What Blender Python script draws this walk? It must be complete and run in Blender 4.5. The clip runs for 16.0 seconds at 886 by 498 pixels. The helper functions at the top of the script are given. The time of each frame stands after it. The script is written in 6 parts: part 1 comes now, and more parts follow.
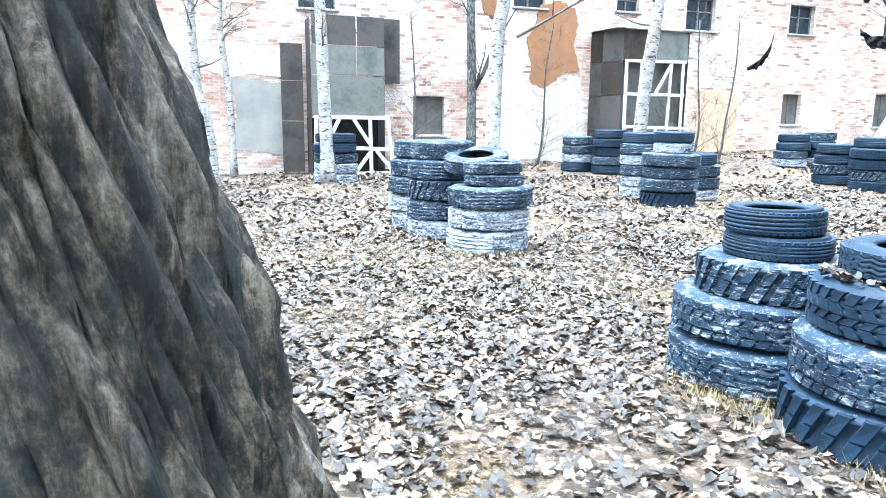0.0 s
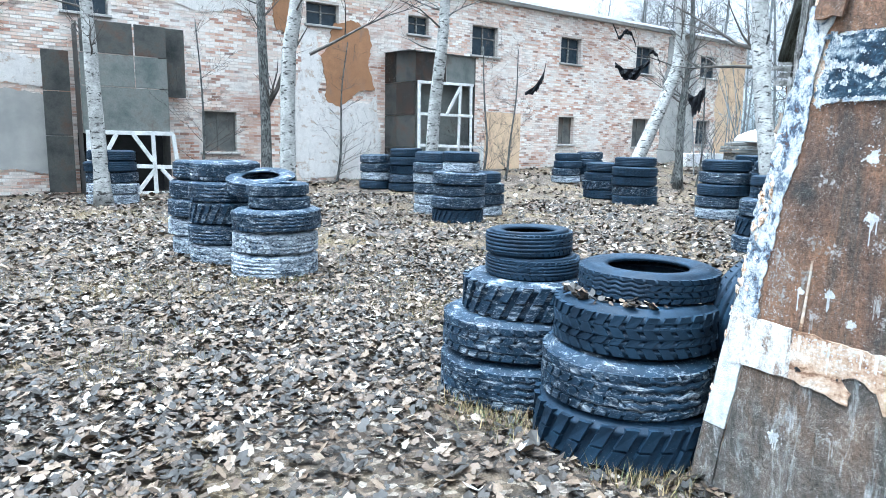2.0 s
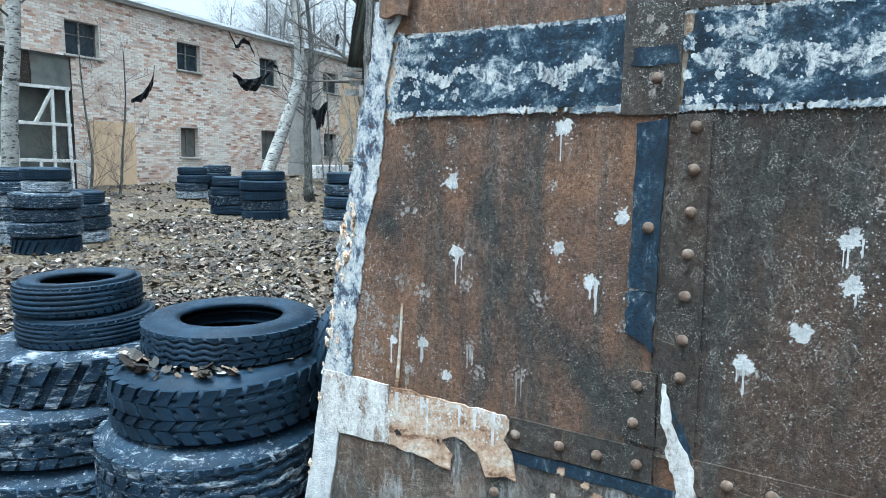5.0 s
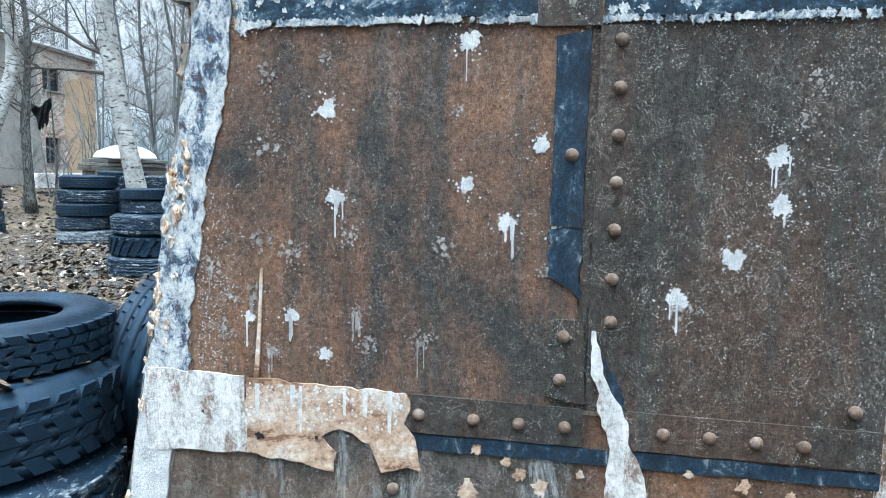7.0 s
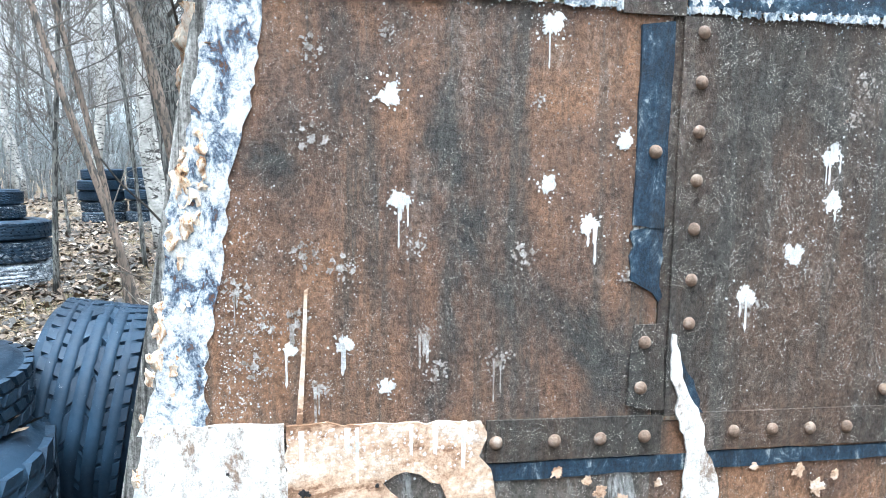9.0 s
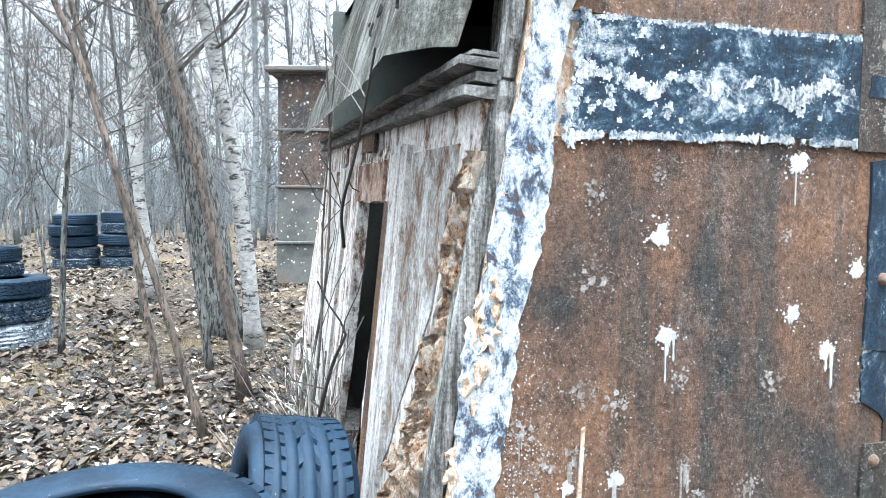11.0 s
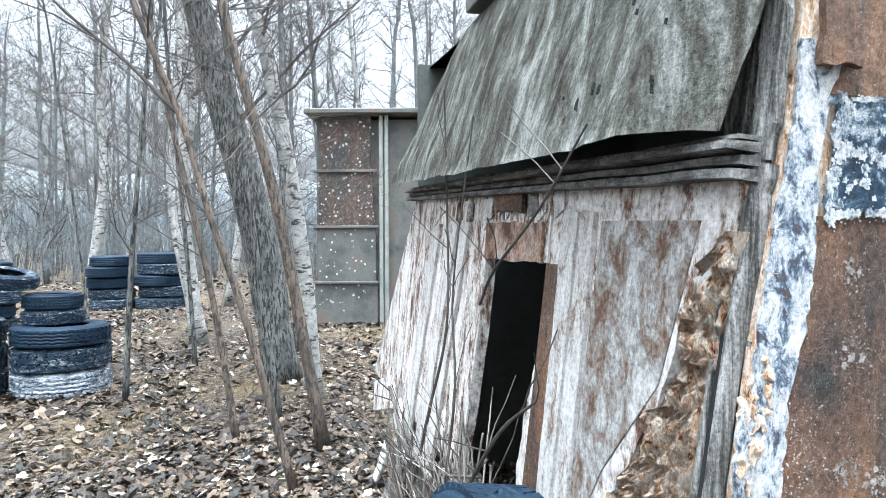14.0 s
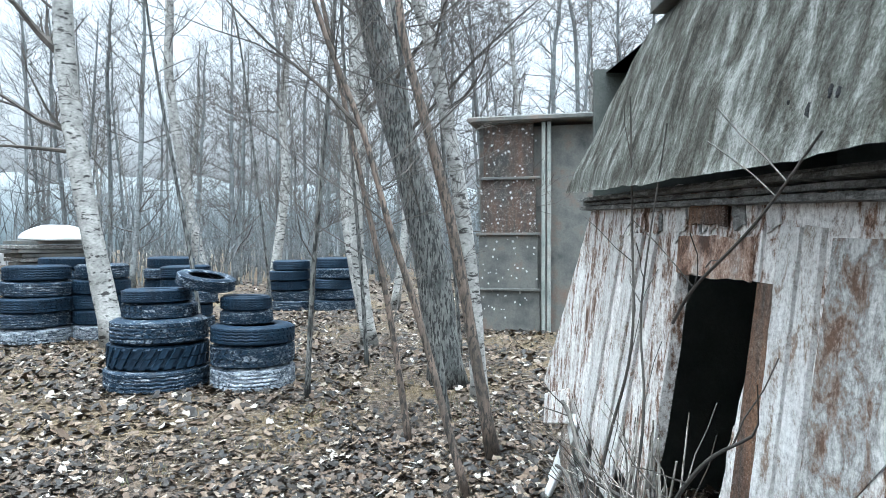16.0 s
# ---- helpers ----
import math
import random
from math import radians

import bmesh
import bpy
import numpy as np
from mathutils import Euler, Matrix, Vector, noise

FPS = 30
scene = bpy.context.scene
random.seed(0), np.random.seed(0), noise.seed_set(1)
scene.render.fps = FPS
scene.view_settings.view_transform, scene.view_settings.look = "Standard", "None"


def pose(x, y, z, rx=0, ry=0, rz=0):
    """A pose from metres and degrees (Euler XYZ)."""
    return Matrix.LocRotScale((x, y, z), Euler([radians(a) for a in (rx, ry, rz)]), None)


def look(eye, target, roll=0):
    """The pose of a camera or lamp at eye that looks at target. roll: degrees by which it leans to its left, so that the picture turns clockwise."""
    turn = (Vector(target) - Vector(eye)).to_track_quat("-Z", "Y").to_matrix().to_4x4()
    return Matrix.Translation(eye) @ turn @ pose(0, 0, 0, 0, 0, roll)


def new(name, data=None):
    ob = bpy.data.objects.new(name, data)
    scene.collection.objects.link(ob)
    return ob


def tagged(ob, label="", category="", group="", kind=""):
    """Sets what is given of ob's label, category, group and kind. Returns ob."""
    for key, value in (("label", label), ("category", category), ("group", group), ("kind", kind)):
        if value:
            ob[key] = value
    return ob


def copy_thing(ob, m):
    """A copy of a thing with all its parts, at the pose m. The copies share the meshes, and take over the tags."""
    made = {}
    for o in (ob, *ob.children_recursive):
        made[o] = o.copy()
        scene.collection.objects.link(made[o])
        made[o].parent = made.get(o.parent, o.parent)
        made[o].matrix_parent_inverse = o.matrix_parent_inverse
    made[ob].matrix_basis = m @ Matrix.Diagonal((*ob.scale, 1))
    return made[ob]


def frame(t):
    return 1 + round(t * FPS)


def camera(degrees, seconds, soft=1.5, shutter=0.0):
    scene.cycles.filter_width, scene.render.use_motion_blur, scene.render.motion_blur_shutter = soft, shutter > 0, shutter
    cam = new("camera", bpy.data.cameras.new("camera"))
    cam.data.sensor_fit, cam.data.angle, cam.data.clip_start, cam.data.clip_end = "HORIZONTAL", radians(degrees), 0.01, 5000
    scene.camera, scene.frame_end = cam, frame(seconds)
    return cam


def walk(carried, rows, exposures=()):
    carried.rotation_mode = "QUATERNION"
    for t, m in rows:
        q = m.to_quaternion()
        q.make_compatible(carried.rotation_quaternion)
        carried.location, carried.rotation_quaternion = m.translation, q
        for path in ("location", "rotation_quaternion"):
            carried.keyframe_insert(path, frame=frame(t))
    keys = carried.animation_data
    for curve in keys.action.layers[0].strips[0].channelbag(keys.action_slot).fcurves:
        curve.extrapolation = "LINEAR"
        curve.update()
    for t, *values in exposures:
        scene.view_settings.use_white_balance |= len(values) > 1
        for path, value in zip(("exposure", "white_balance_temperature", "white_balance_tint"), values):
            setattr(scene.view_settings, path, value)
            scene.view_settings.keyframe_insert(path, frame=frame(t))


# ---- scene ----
cam = camera(67.2, 16.0, 0.8)
PATH = [
    (0, (0.140, 0.195, 1.424), (0.130, 2.162, 1.060), 2.0),
    (0.5, (0.177, 0.169, 1.457), (0.26, 2.142, 1.141), 2.2),
    (1, (0.206, 0.183, 1.471), (0.421, 2.149, 1.169), 2.2),
    (1.5, (0.273, 0.213, 1.477), (0.658, 2.152, 1.177), 2.4),
    (2, (0.365, 0.221, 1.5), (0.915, 2.121, 1.203), 2.5),
    (2.5, (0.472, 0.266, 1.505), (1.153, 2.123, 1.211), 2.4),
    (3, (0.573, 0.347, 1.538), (1.393, 2.147, 1.246), 2.4),
    (3.5, (0.696, 0.432, 1.547), (1.667, 2.157, 1.259), 2.2),
    (4, (0.817, 0.532, 1.549), (1.927, 2.176, 1.292), 2.2),
    (4.5, (0.924, 0.617, 1.544), (2.2, 2.14, 1.312), 2.1),
    (5, (0.976, 0.685, 1.556), (2.408, 2.063, 1.333), 1.8),
    (5.2, (0.993, 0.687, 1.538), (2.471, 2.016, 1.318), 1.8),
    (7.3, (1.086, 1.266, 1.327), (2.968, 1.923, 1.161), 1.2),
    (7.5, (1.12, 1.329, 1.326), (3.031, 1.894, 1.154), 1.1),
    (8, (1.201, 1.488, 1.344), (3.165, 1.811, 1.148), 0.9),
    (8.5, (1.185, 1.66, 1.329), (3.166, 1.853, 1.138), 0.8),
    (9, (1.093, 1.861, 1.356), (3.079, 1.998, 1.164), 0.8),
    (9.5, (1.043, 2.035, 1.404), (3.034, 2.066, 1.21), 0.7),
    (10, (1.066, 2.212, 1.48), (3.057, 2.197, 1.284), 0.7),
    (10.2, (1.093, 2.281, 1.507), (3.084, 2.275, 1.326), 0.7),
    (12.3, (0.952, 2.809, 1.593), (2.952, 2.773, 1.599), -0.2),
    (12.5, (0.944, 2.853, 1.6), (2.944, 2.818, 1.605), -0.3),
    (13, (0.961, 2.929, 1.621), (2.961, 2.897, 1.629), -0.1),
    (13.5, (0.997, 2.98, 1.664), (2.997, 2.968, 1.674), -0.1),
    (14, (1.03, 3.018, 1.659), (3.03, 3.055, 1.669), -0.2),
    (14.5, (1.059, 3.06, 1.661), (3.055, 3.189, 1.674), -0.2),
    (15, (1.067, 3.087, 1.676), (3.05, 3.348, 1.692), 0.0),
    (15.5, (1.06, 3.11, 1.687), (3.023, 3.492, 1.709), 0.2),
    (16, (1.057, 3.138, 1.692), (2.994, 3.634, 1.718), 0.3),
]
LEVEL = pose(0, 0, 0, 0, 1.4, 0)   # levels the walked path to the vertical
EXPOSE = [(0.0, 2.0, 5300, 3), (0.8, 1.65, 5300, 2), (1.5, 1.3, 5200, 1), (2.5, 0.95, 5150, 0), (3.5, 0.76, 5150, -2), (5.0, 0.42, 5200, -4), (7.3, 0.62, 5350, 0), (8.2, 0.92, 5500, 2), (9.0, 1.27, 5600, 3), (10.2, 1.27, 5600, 3), (12.5, 1.15, 5650, 4), (14.5, 0.95, 5650, 4), (16.0, 0.7, 5500, 1)]
walk(cam, [(t, LEVEL @ look(eye, target, roll)) for t, eye, target, roll in PATH], EXPOSE)

# ---- light ----
world = bpy.data.worlds.new("overcast_sky")
scene.world = world
world.use_nodes = True
wn = world.node_tree.nodes
sky = wn.new("ShaderNodeTexSky")
sky.sky_type, sky.sun_disc = "NISHITA", False
sky.sun_elevation, sky.sun_rotation = radians(80), radians(270)
sky.air_density, sky.dust_density, sky.ozone_density = 0.8, 10.0, 1.0
wn["Background"].inputs["Strength"].default_value = 0.15
veil = wn.new("ShaderNodeHueSaturation")      # cloud takes most of the blue out of the sky
veil.inputs["Saturation"].default_value, veil.inputs["Value"].default_value = 0.10, 2.6
world.node_tree.links.new(sky.outputs[0], veil.inputs["Color"])
world.node_tree.links.new(veil.outputs[0], wn["Background"].inputs["Color"])
sun = new("sun", bpy.data.lights.new("sun", "SUN"))
sun.data.energy, sun.data.angle, sun.data.color = 0.6, radians(80), (1.0, 0.98, 0.95)
sun.matrix_world = look((-2.0, 0.0, 12), (0, 0, 0))

# ---- materials ----
class Nodes:
    """A small builder for node materials."""
    def __init__(self, name, rough=0.8, metal=0.0, spec=0.4):
        self.m = bpy.data.materials.new(name)
        self.m.use_nodes = True
        self.t = self.m.node_tree
        self.b = self.t.nodes["Principled BSDF"]
        self.b.inputs["Roughness"].default_value = rough
        self.b.inputs["Metallic"].default_value = metal
        self.b.inputs["Specular IOR Level"].default_value = spec
        self.co = self.t.nodes.new("ShaderNodeTexCoord").outputs["Object"]
        self.bump_h = None

    def link(self, a, b):
        self.t.links.new(a, b)

    def scaled(self, s, co=None):
        n = self.t.nodes.new("ShaderNodeMapping")
        n.inputs["Scale"].default_value = s if isinstance(s, tuple) else (s, s, s)
        self.link(co or self.co, n.inputs["Vector"])
        return n.outputs[0]

    def jitter(self, amount=20.0):
        """Shifts the pattern from object to object."""
        o = self.t.nodes.new("ShaderNodeObjectInfo")
        k = self.t.nodes.new("ShaderNodeVectorMath")
        k.operation = "MULTIPLY_ADD"
        self.link(o.outputs["Random"], k.inputs[0])
        k.inputs[1].default_value = (amount, amount * 1.7, amount * 0.6)
        self.link(self.co, k.inputs[2])
        self.co = k.outputs[0]
        return self

    def noise(self, s, detail=6, rough=0.6, dist=0.0):
        n = self.t.nodes.new("ShaderNodeTexNoise")
        n.inputs["Scale"].default_value = 1.0
        n.inputs["Detail"].default_value, n.inputs["Roughness"].default_value, n.inputs["Distortion"].default_value = detail, rough, dist
        self.link(self.scaled(s), n.inputs["Vector"])
        return n.outputs["Fac"]

    def cells(self, s, out="Distance", feature="F1"):
        n = self.t.nodes.new("ShaderNodeTexVoronoi")
        n.feature = feature
        n.inputs["Scale"].default_value = 1.0
        self.link(self.scaled(s), n.inputs["Vector"])
        return n.outputs[out]

    def ramp(self, f, stops):
        n = self.t.nodes.new("ShaderNodeValToRGB")
        e = n.color_ramp.elements
        while len(e) < len(stops):
            e.new(0.5)
        for k, (p, c) in zip(e, stops):
            k.position = p
            k.color = (c, c, c, 1) if isinstance(c, (int, float)) else (*c, 1)
        self.link(f, n.inputs[0])
        return n.outputs[0]

    def mix(self, f, a, b, mode="MIX"):
        n = self.t.nodes.new("ShaderNodeMix")
        n.data_type, n.blend_type = "RGBA", mode
        for k, v in ((0, f), (6, a), (7, b)):
            if isinstance(v, (int, float)):
                n.inputs[k].default_value = v if k == 0 else (v, v, v, 1)
            elif isinstance(v, tuple):
                n.inputs[k].default_value = (*v, 1)
            else:
                self.link(v, n.inputs[k])
        return n.outputs[2]

    def times(self, a, b):
        n = self.t.nodes.new("ShaderNodeMath")
        n.operation = "MULTIPLY"
        for k, v in ((0, a), (1, b)):
            if isinstance(v, (int, float)):
                n.inputs[k].default_value = v
            else:
                self.link(v, n.inputs[k])
        return n.outputs[0]

    def island(self):
        return self.t.nodes.new("ShaderNodeNewGeometry").outputs["Random Per Island"]

    def height_z(self):
        s = self.t.nodes.new("ShaderNodeSeparateXYZ")
        self.link(self.co, s.inputs[0])
        return s.outputs[2]

    def done(self, colour, height=None, bump=0.4, dist=0.02, rough=None):
        self.link(colour, self.b.inputs["Base Color"])
        if rough is not None:
            self.link(rough, self.b.inputs["Roughness"])
        if height is not None:
            n = self.t.nodes.new("ShaderNodeBump")
            n.inputs["Strength"].default_value, n.inputs["Distance"].default_value = bump, dist
            self.link(height, n.inputs["Height"])
            self.link(n.outputs[0], self.b.inputs["Normal"])
        return self.m


def mottled(name, a, b, s=3.0, rough=0.85, metal=0.0, bump=0.4, grain=60.0, jit=False, c=None):
    """Two colours in patches, with fine grain over them."""
    n = Nodes(name, rough, metal)
    if jit:
        n.jitter()
    big = n.noise(s, 8, 0.65)
    fine = n.noise(grain, 4, 0.7)
    col = n.ramp(big, [(0.35, a), (0.65, b)] if c is None else [(0.3, a), (0.52, b), (0.7, c)])
    col = n.mix(0.35, col, n.ramp(fine, [(0.3, 0.25), (0.7, 1.0)]), "MULTIPLY")
    return n.done(col, fine, bump, 0.01)


def rust_paint(name, base=(0.105, 0.050, 0.027), dark=(0.030, 0.026, 0.022), orange=(0.23, 0.105, 0.048), speck=0.085, white=0.0):
    """Gritty rust with sooty runs, pale bloom and a dust of paint specks."""
    n = Nodes(name, 0.72, 0.0, 0.4)
    big = n.noise((2.6, 2.6, 1.5), 10, 0.66, 0.5)
    streak = n.noise((15, 15, 0.9), 8, 0.74, 0.2)
    grit = n.noise(75, 8, 0.8)
    fine = n.noise(240, 4, 0.75)
    col = n.ramp(big, [(0.36, dark), (0.47, base), (0.60, orange)])
    col = n.mix(n.ramp(streak, [(0.47, 0.0), (0.64, 0.8)]), col, (0.040, 0.038, 0.033))
    bloom = n.times(n.ramp(n.noise((5, 5, 2.2), 12, 0.82), [(0.54, 0.0), (0.70, 0.55)]), n.ramp(grit, [(0.42, 0.25), (0.62, 1.0)]))
    col = n.mix(bloom, col, (0.30, 0.27, 0.24))
    col = n.mix(0.8, col, n.ramp(grit, [(0.36, 0.22), (0.52, 0.9), (0.68, 1.5)]), "MULTIPLY")
    col = n.mix(0.5, col, n.ramp(fine, [(0.34, 0.3), (0.62, 1.2)]), "MULTIPLY")
    for scale, size, part_of in ((150.0, speck * 1.3, 0.50), (300.0, speck * 1.6, 0.47)):
        dots = n.cells(scale)
        keep = n.times(n.ramp(dots, [(size, 1.0), (size + 0.06, 0.0)]), n.ramp(n.noise(scale * 0.07, 3, 0.7), [(part_of, 0.0), (part_of + 0.10, 1.0)]))
        col = n.mix(keep, col, (0.62, 0.59, 0.54))
    if white > 0:
        w = n.ramp(n.noise((11, 11, 2.6), 13, 0.8, 0.4), [(0.60 - white * 0.35, 0.0), (0.76 - white * 0.35, 0.9)])
        tone = n.ramp(n.noise(26, 5), [(0.35, (0.30, 0.33, 0.35)), (0.6, (0.60, 0.60, 0.59))])
        col = n.mix(w, col, tone)
    return n.done(col, n.mix(0.35, grit, fine), 1.0, 0.012, n.ramp(grit, [(0.35, 0.9), (0.65, 0.5)]))


def weathered(name, stops, s, fine_s=90.0, grime=(0.10, 0.095, 0.09), grime_s=(14, 14, 2.0), grime_amt=0.6, bump=0.8, warp=0.5, rough=0.85):
    """Many-toned old paint: soft-edged layers along one broken pattern, runs of grime, fine flaking."""
    n = Nodes(name, rough, 0.0, 0.3)
    f = n.noise(s, 15, 0.74, warp)
    fine = n.noise(fine_s, 8, 0.8)
    col = n.ramp(n.mix(0.22, f, fine), stops)
    col = n.mix(n.ramp(n.noise(grime_s, 12, 0.8, 0.2), [(0.48, 0.0), (0.66, grime_amt)]), col, grime)
    col = n.mix(0.55, col, n.ramp(fine, [(0.36, 0.25), (0.5, 0.85), (0.66, 1.2)]), "MULTIPLY")
    return n.done(col, n.mix(0.5, f, fine), bump, 0.01)


def flaked(name, under, over, mid, s=(7.0, 7.0, 3.0), amount=0.5, over_tone=0.8):
    """Old paint that flakes off what is under it."""
    n = Nodes(name, 0.8)
    f = n.noise(s, 10, 0.72, 0.4)
    fine = n.noise(90, 4, 0.7)
    cover = n.ramp(f, [(0.62 - amount * 0.3, 0.0), (0.66 - amount * 0.3, 1.0)])
    u = n.mix(n.ramp(n.noise(12.0, 6), [(0.35, 0.0), (0.65, 1.0)]), under, mid)
    o = n.mix(n.ramp(n.noise(5.0, 5), [(0.3, 0.0), (0.7, 1.0)]), over, tuple(v * over_tone for v in over))
    col = n.mix(cover, u, o)
    col = n.mix(0.5, col, n.ramp(fine, [(0.34, 0.3), (0.62, 1.05)]), "MULTIPLY")
    streak = n.noise((s[0] * 2.2, s[1] * 2.2, s[2] * 0.6), 8, 0.75)
    col = n.mix(n.ramp(streak, [(0.55, 0.0), (0.72, 0.5)]), col, (0.13, 0.13, 0.13))
    return n.done(col, n.mix(0.5, cover, fine), 0.6, 0.008)


def tyre_rubber(name, white):
    n = Nodes(name, 0.65, 0.0, 0.22).jitter()
    fine = n.noise(70, 5, 0.7)
    # blue of the reflected sky put into the black rubber's colour
    col = n.ramp(n.noise(6, 6), [(0.35, (0.003, 0.010, 0.021)), (0.7, (0.011, 0.029, 0.054))])
    w = n.ramp(n.noise((6.0, 6.0, 20.0), 14, 0.82, 0.5), [(0.63 - white, 0.0), (0.76 - white, 0.9)])
    flecks = n.ramp(n.noise((45, 45, 110), 8, 0.8), [(0.63 - white * 0.45, 0.0), (0.71 - white * 0.45, 0.85)])
    tone = n.ramp(n.noise(30, 4), [(0.3, (0.22, 0.27, 0.33)), (0.65, (0.60, 0.63, 0.66))])
    col = n.mix(n.mix(1.0, w, flecks, "LIGHTEN"), col, tone)
    rough = n.ramp(fine, [(0.3, 0.48), (0.7, 0.8)])
    return n.done(col, fine, 0.3, 0.004, rough)


def bark(name, a, b, mark, marks=0.5, s=(9, 9, 40), rough_scale=(28, 28, 7), depth=0.02):
    n = Nodes(name, 0.9).jitter()
    col = n.ramp(n.noise(5, 6), [(0.35, a), (0.65, b)])
    m = n.ramp(n.noise(s, 6, 0.65), [(0.62 - marks * 0.2, 0.0), (0.68 - marks * 0.2, 1.0)])
    col = n.mix(m, col, mark)
    ridge = n.noise(rough_scale, 8, 0.65, 0.3)
    col = n.mix(0.5, col, n.ramp(ridge, [(0.35, 0.25), (0.6, 1.0)]), "MULTIPLY")
    return n.done(col, ridge, 0.7, depth)


def brick_wall(name):
    n = Nodes(name, 0.9)
    br = n.t.nodes.new("ShaderNodeTexBrick")
    br.inputs["Scale"].default_value = 1.0
    br.inputs["Brick Width"].default_value, br.inputs["Row Height"].default_value = 0.27, 0.085
    br.inputs["Mortar Size"].default_value, br.inputs["Mortar Smooth"].default_value = 0.009, 0.3
    br.inputs["Color1"].default_value, br.inputs["Color2"].default_value = (0.40, 0.30, 0.25, 1), (0.62, 0.55, 0.48, 1)
    br.inputs["Mortar"].default_value = (0.62, 0.59, 0.55, 1)
    sw = n.t.nodes.new("ShaderNodeMapping")
    sw.inputs["Rotation"].default_value = (radians(90), 0, 0)
    n.link(n.co, sw.inputs["Vector"])
    n.link(sw.outputs[0], br.inputs["Vector"])
    lime = n.ramp(n.noise((0.5, 0.5, 0.6), 9, 0.72, 0.4), [(0.42, 0.0), (0.62, 0.85)])
    col = n.mix(lime, br.outputs["Color"], (0.74, 0.70, 0.65))
    red = n.ramp(n.noise((0.35, 0.35, 0.5), 7, 0.7), [(0.55, 0.0), (0.68, 0.6)])
    col = n.mix(red, col, (0.36, 0.17, 0.10), "MIX")
    soot = n.ramp(n.noise((1.3, 1.3, 2.4), 8, 0.75), [(0.56, 0.0), (0.72, 0.6)])
    col = n.mix(soot, col, (0.13, 0.13, 0.13))
    fine = n.noise((9, 9, 26), 7, 0.75)
    col = n.mix(0.35, col, n.ramp(fine, [(0.35, 0.3), (0.62, 1.0)]), "MULTIPLY")
    h = n.mix(0.5, br.outputs["Fac"], fine)
    return n.done(col, n.ramp(h, [(0.0, 1.0), (1.0, 0.0)]), 0.6, 0.03)


def brick_mat(name, per_object):
    n = Nodes(name, 0.9)
    n.co = n.t.nodes.new("ShaderNodeNewGeometry").outputs["Position"]
    rnd = n.t.nodes.new("ShaderNodeObjectInfo").outputs["Random"] if per_object else n.island()
    col = n.ramp(rnd, [(0.0, (0.20, 0.14, 0.12)), (0.12, (0.50, 0.29, 0.21)), (0.35, (0.68, 0.50, 0.40)), (0.6, (0.76, 0.66, 0.58)), (1.0, (0.84, 0.80, 0.75))])
    lime = n.ramp(n.noise((0.45, 0.45, 0.6), 9, 0.72, 0.4), [(0.46, 0.0), (0.62, 0.7)])
    col = n.mix(lime, col, (0.72, 0.68, 0.63))
    red = n.ramp(n.noise((0.3, 0.3, 0.45), 7, 0.7), [(0.52, 0.0), (0.64, 0.6)])
    col = n.mix(red, col, (0.34, 0.17, 0.11))
    soot = n.ramp(n.noise((1.0, 1.0, 2.2), 12, 0.8), [(0.57, 0.0), (0.74, 0.55)])
    col = n.mix(soot, col, (0.14, 0.13, 0.13))
    fine = n.noise(30, 5, 0.75)
    col = n.mix(0.35, col, n.ramp(fine, [(0.34, 0.35), (0.62, 1.05)]), "MULTIPLY")
    return n.done(col, fine, 0.5, 0.01)


def ground_mat():
    n = Nodes("leaf_litter_soil", 0.95)
    a = n.cells(24.0, "Color")
    bw = n.t.nodes.new("ShaderNodeRGBToBW")
    n.link(a, bw.inputs[0])
    col = n.ramp(bw.outputs[0], [(0.15, (0.018, 0.015, 0.012)), (0.45, (0.06, 0.043, 0.03)), (0.7, (0.13, 0.095, 0.068)), (0.9, (0.26, 0.225, 0.19))])
    grass = n.ramp(n.noise(0.55, 8, 0.66), [(0.46, 0.0), (0.60, 0.85)])
    straw = n.ramp(n.noise((70, 70, 70), 6, 0.8), [(0.35, (0.045, 0.034, 0.018)), (0.65, (0.23, 0.165, 0.088))])
    col = n.mix(grass, col, straw)
    fine = n.noise(55, 7, 0.8)
    col = n.mix(0.7, col, n.ramp(fine, [(0.34, 0.15), (0.62, 1.1)]), "MULTIPLY")
    return n.done(col, n.mix(0.5, fine, n.cells(24.0)), 0.9, 0.04)


def leaf_mat(name, stops):
    n = Nodes(name, 0.58, 0.0, 0.4)
    fine = n.noise(60, 4, 0.7)
    col = n.mix(0.5, n.ramp(n.island(), stops), n.ramp(fine, [(0.3, 0.35), (0.65, 1.0)]), "MULTIPLY")
    return n.done(col, fine, 0.3, 0.004)


MAT_GROUND = ground_mat()
MAT_LEAF = leaf_mat("dry_leaves", [(0.0, (0.008, 0.007, 0.006)), (0.40, (0.026, 0.020, 0.015)), (0.66, (0.085, 0.055, 0.034)), (0.87, (0.165, 0.12, 0.082)), (0.95, (0.25, 0.215, 0.175)), (1.0, (0.44, 0.42, 0.39))])
MAT_STRAW = leaf_mat("dry_grass", [(0.0, (0.09, 0.07, 0.03)), (0.55, (0.27, 0.195, 0.095)), (0.8, (0.10, 0.10, 0.035)), (1.0, (0.06, 0.085, 0.03))])
MAT_BRICK = brick_wall("weathered_brick")
MAT_BRICKS, MAT_BRICK_ONE = brick_mat("worn_bricks", False), brick_mat("worn_brick", True)
MAT_PLASTER = flaked("limewash_plaster", (0.45, 0.36, 0.29), (0.74, 0.70, 0.66), (0.55, 0.48, 0.42), (3.0, 3.0, 4.0), 0.72, 0.85)
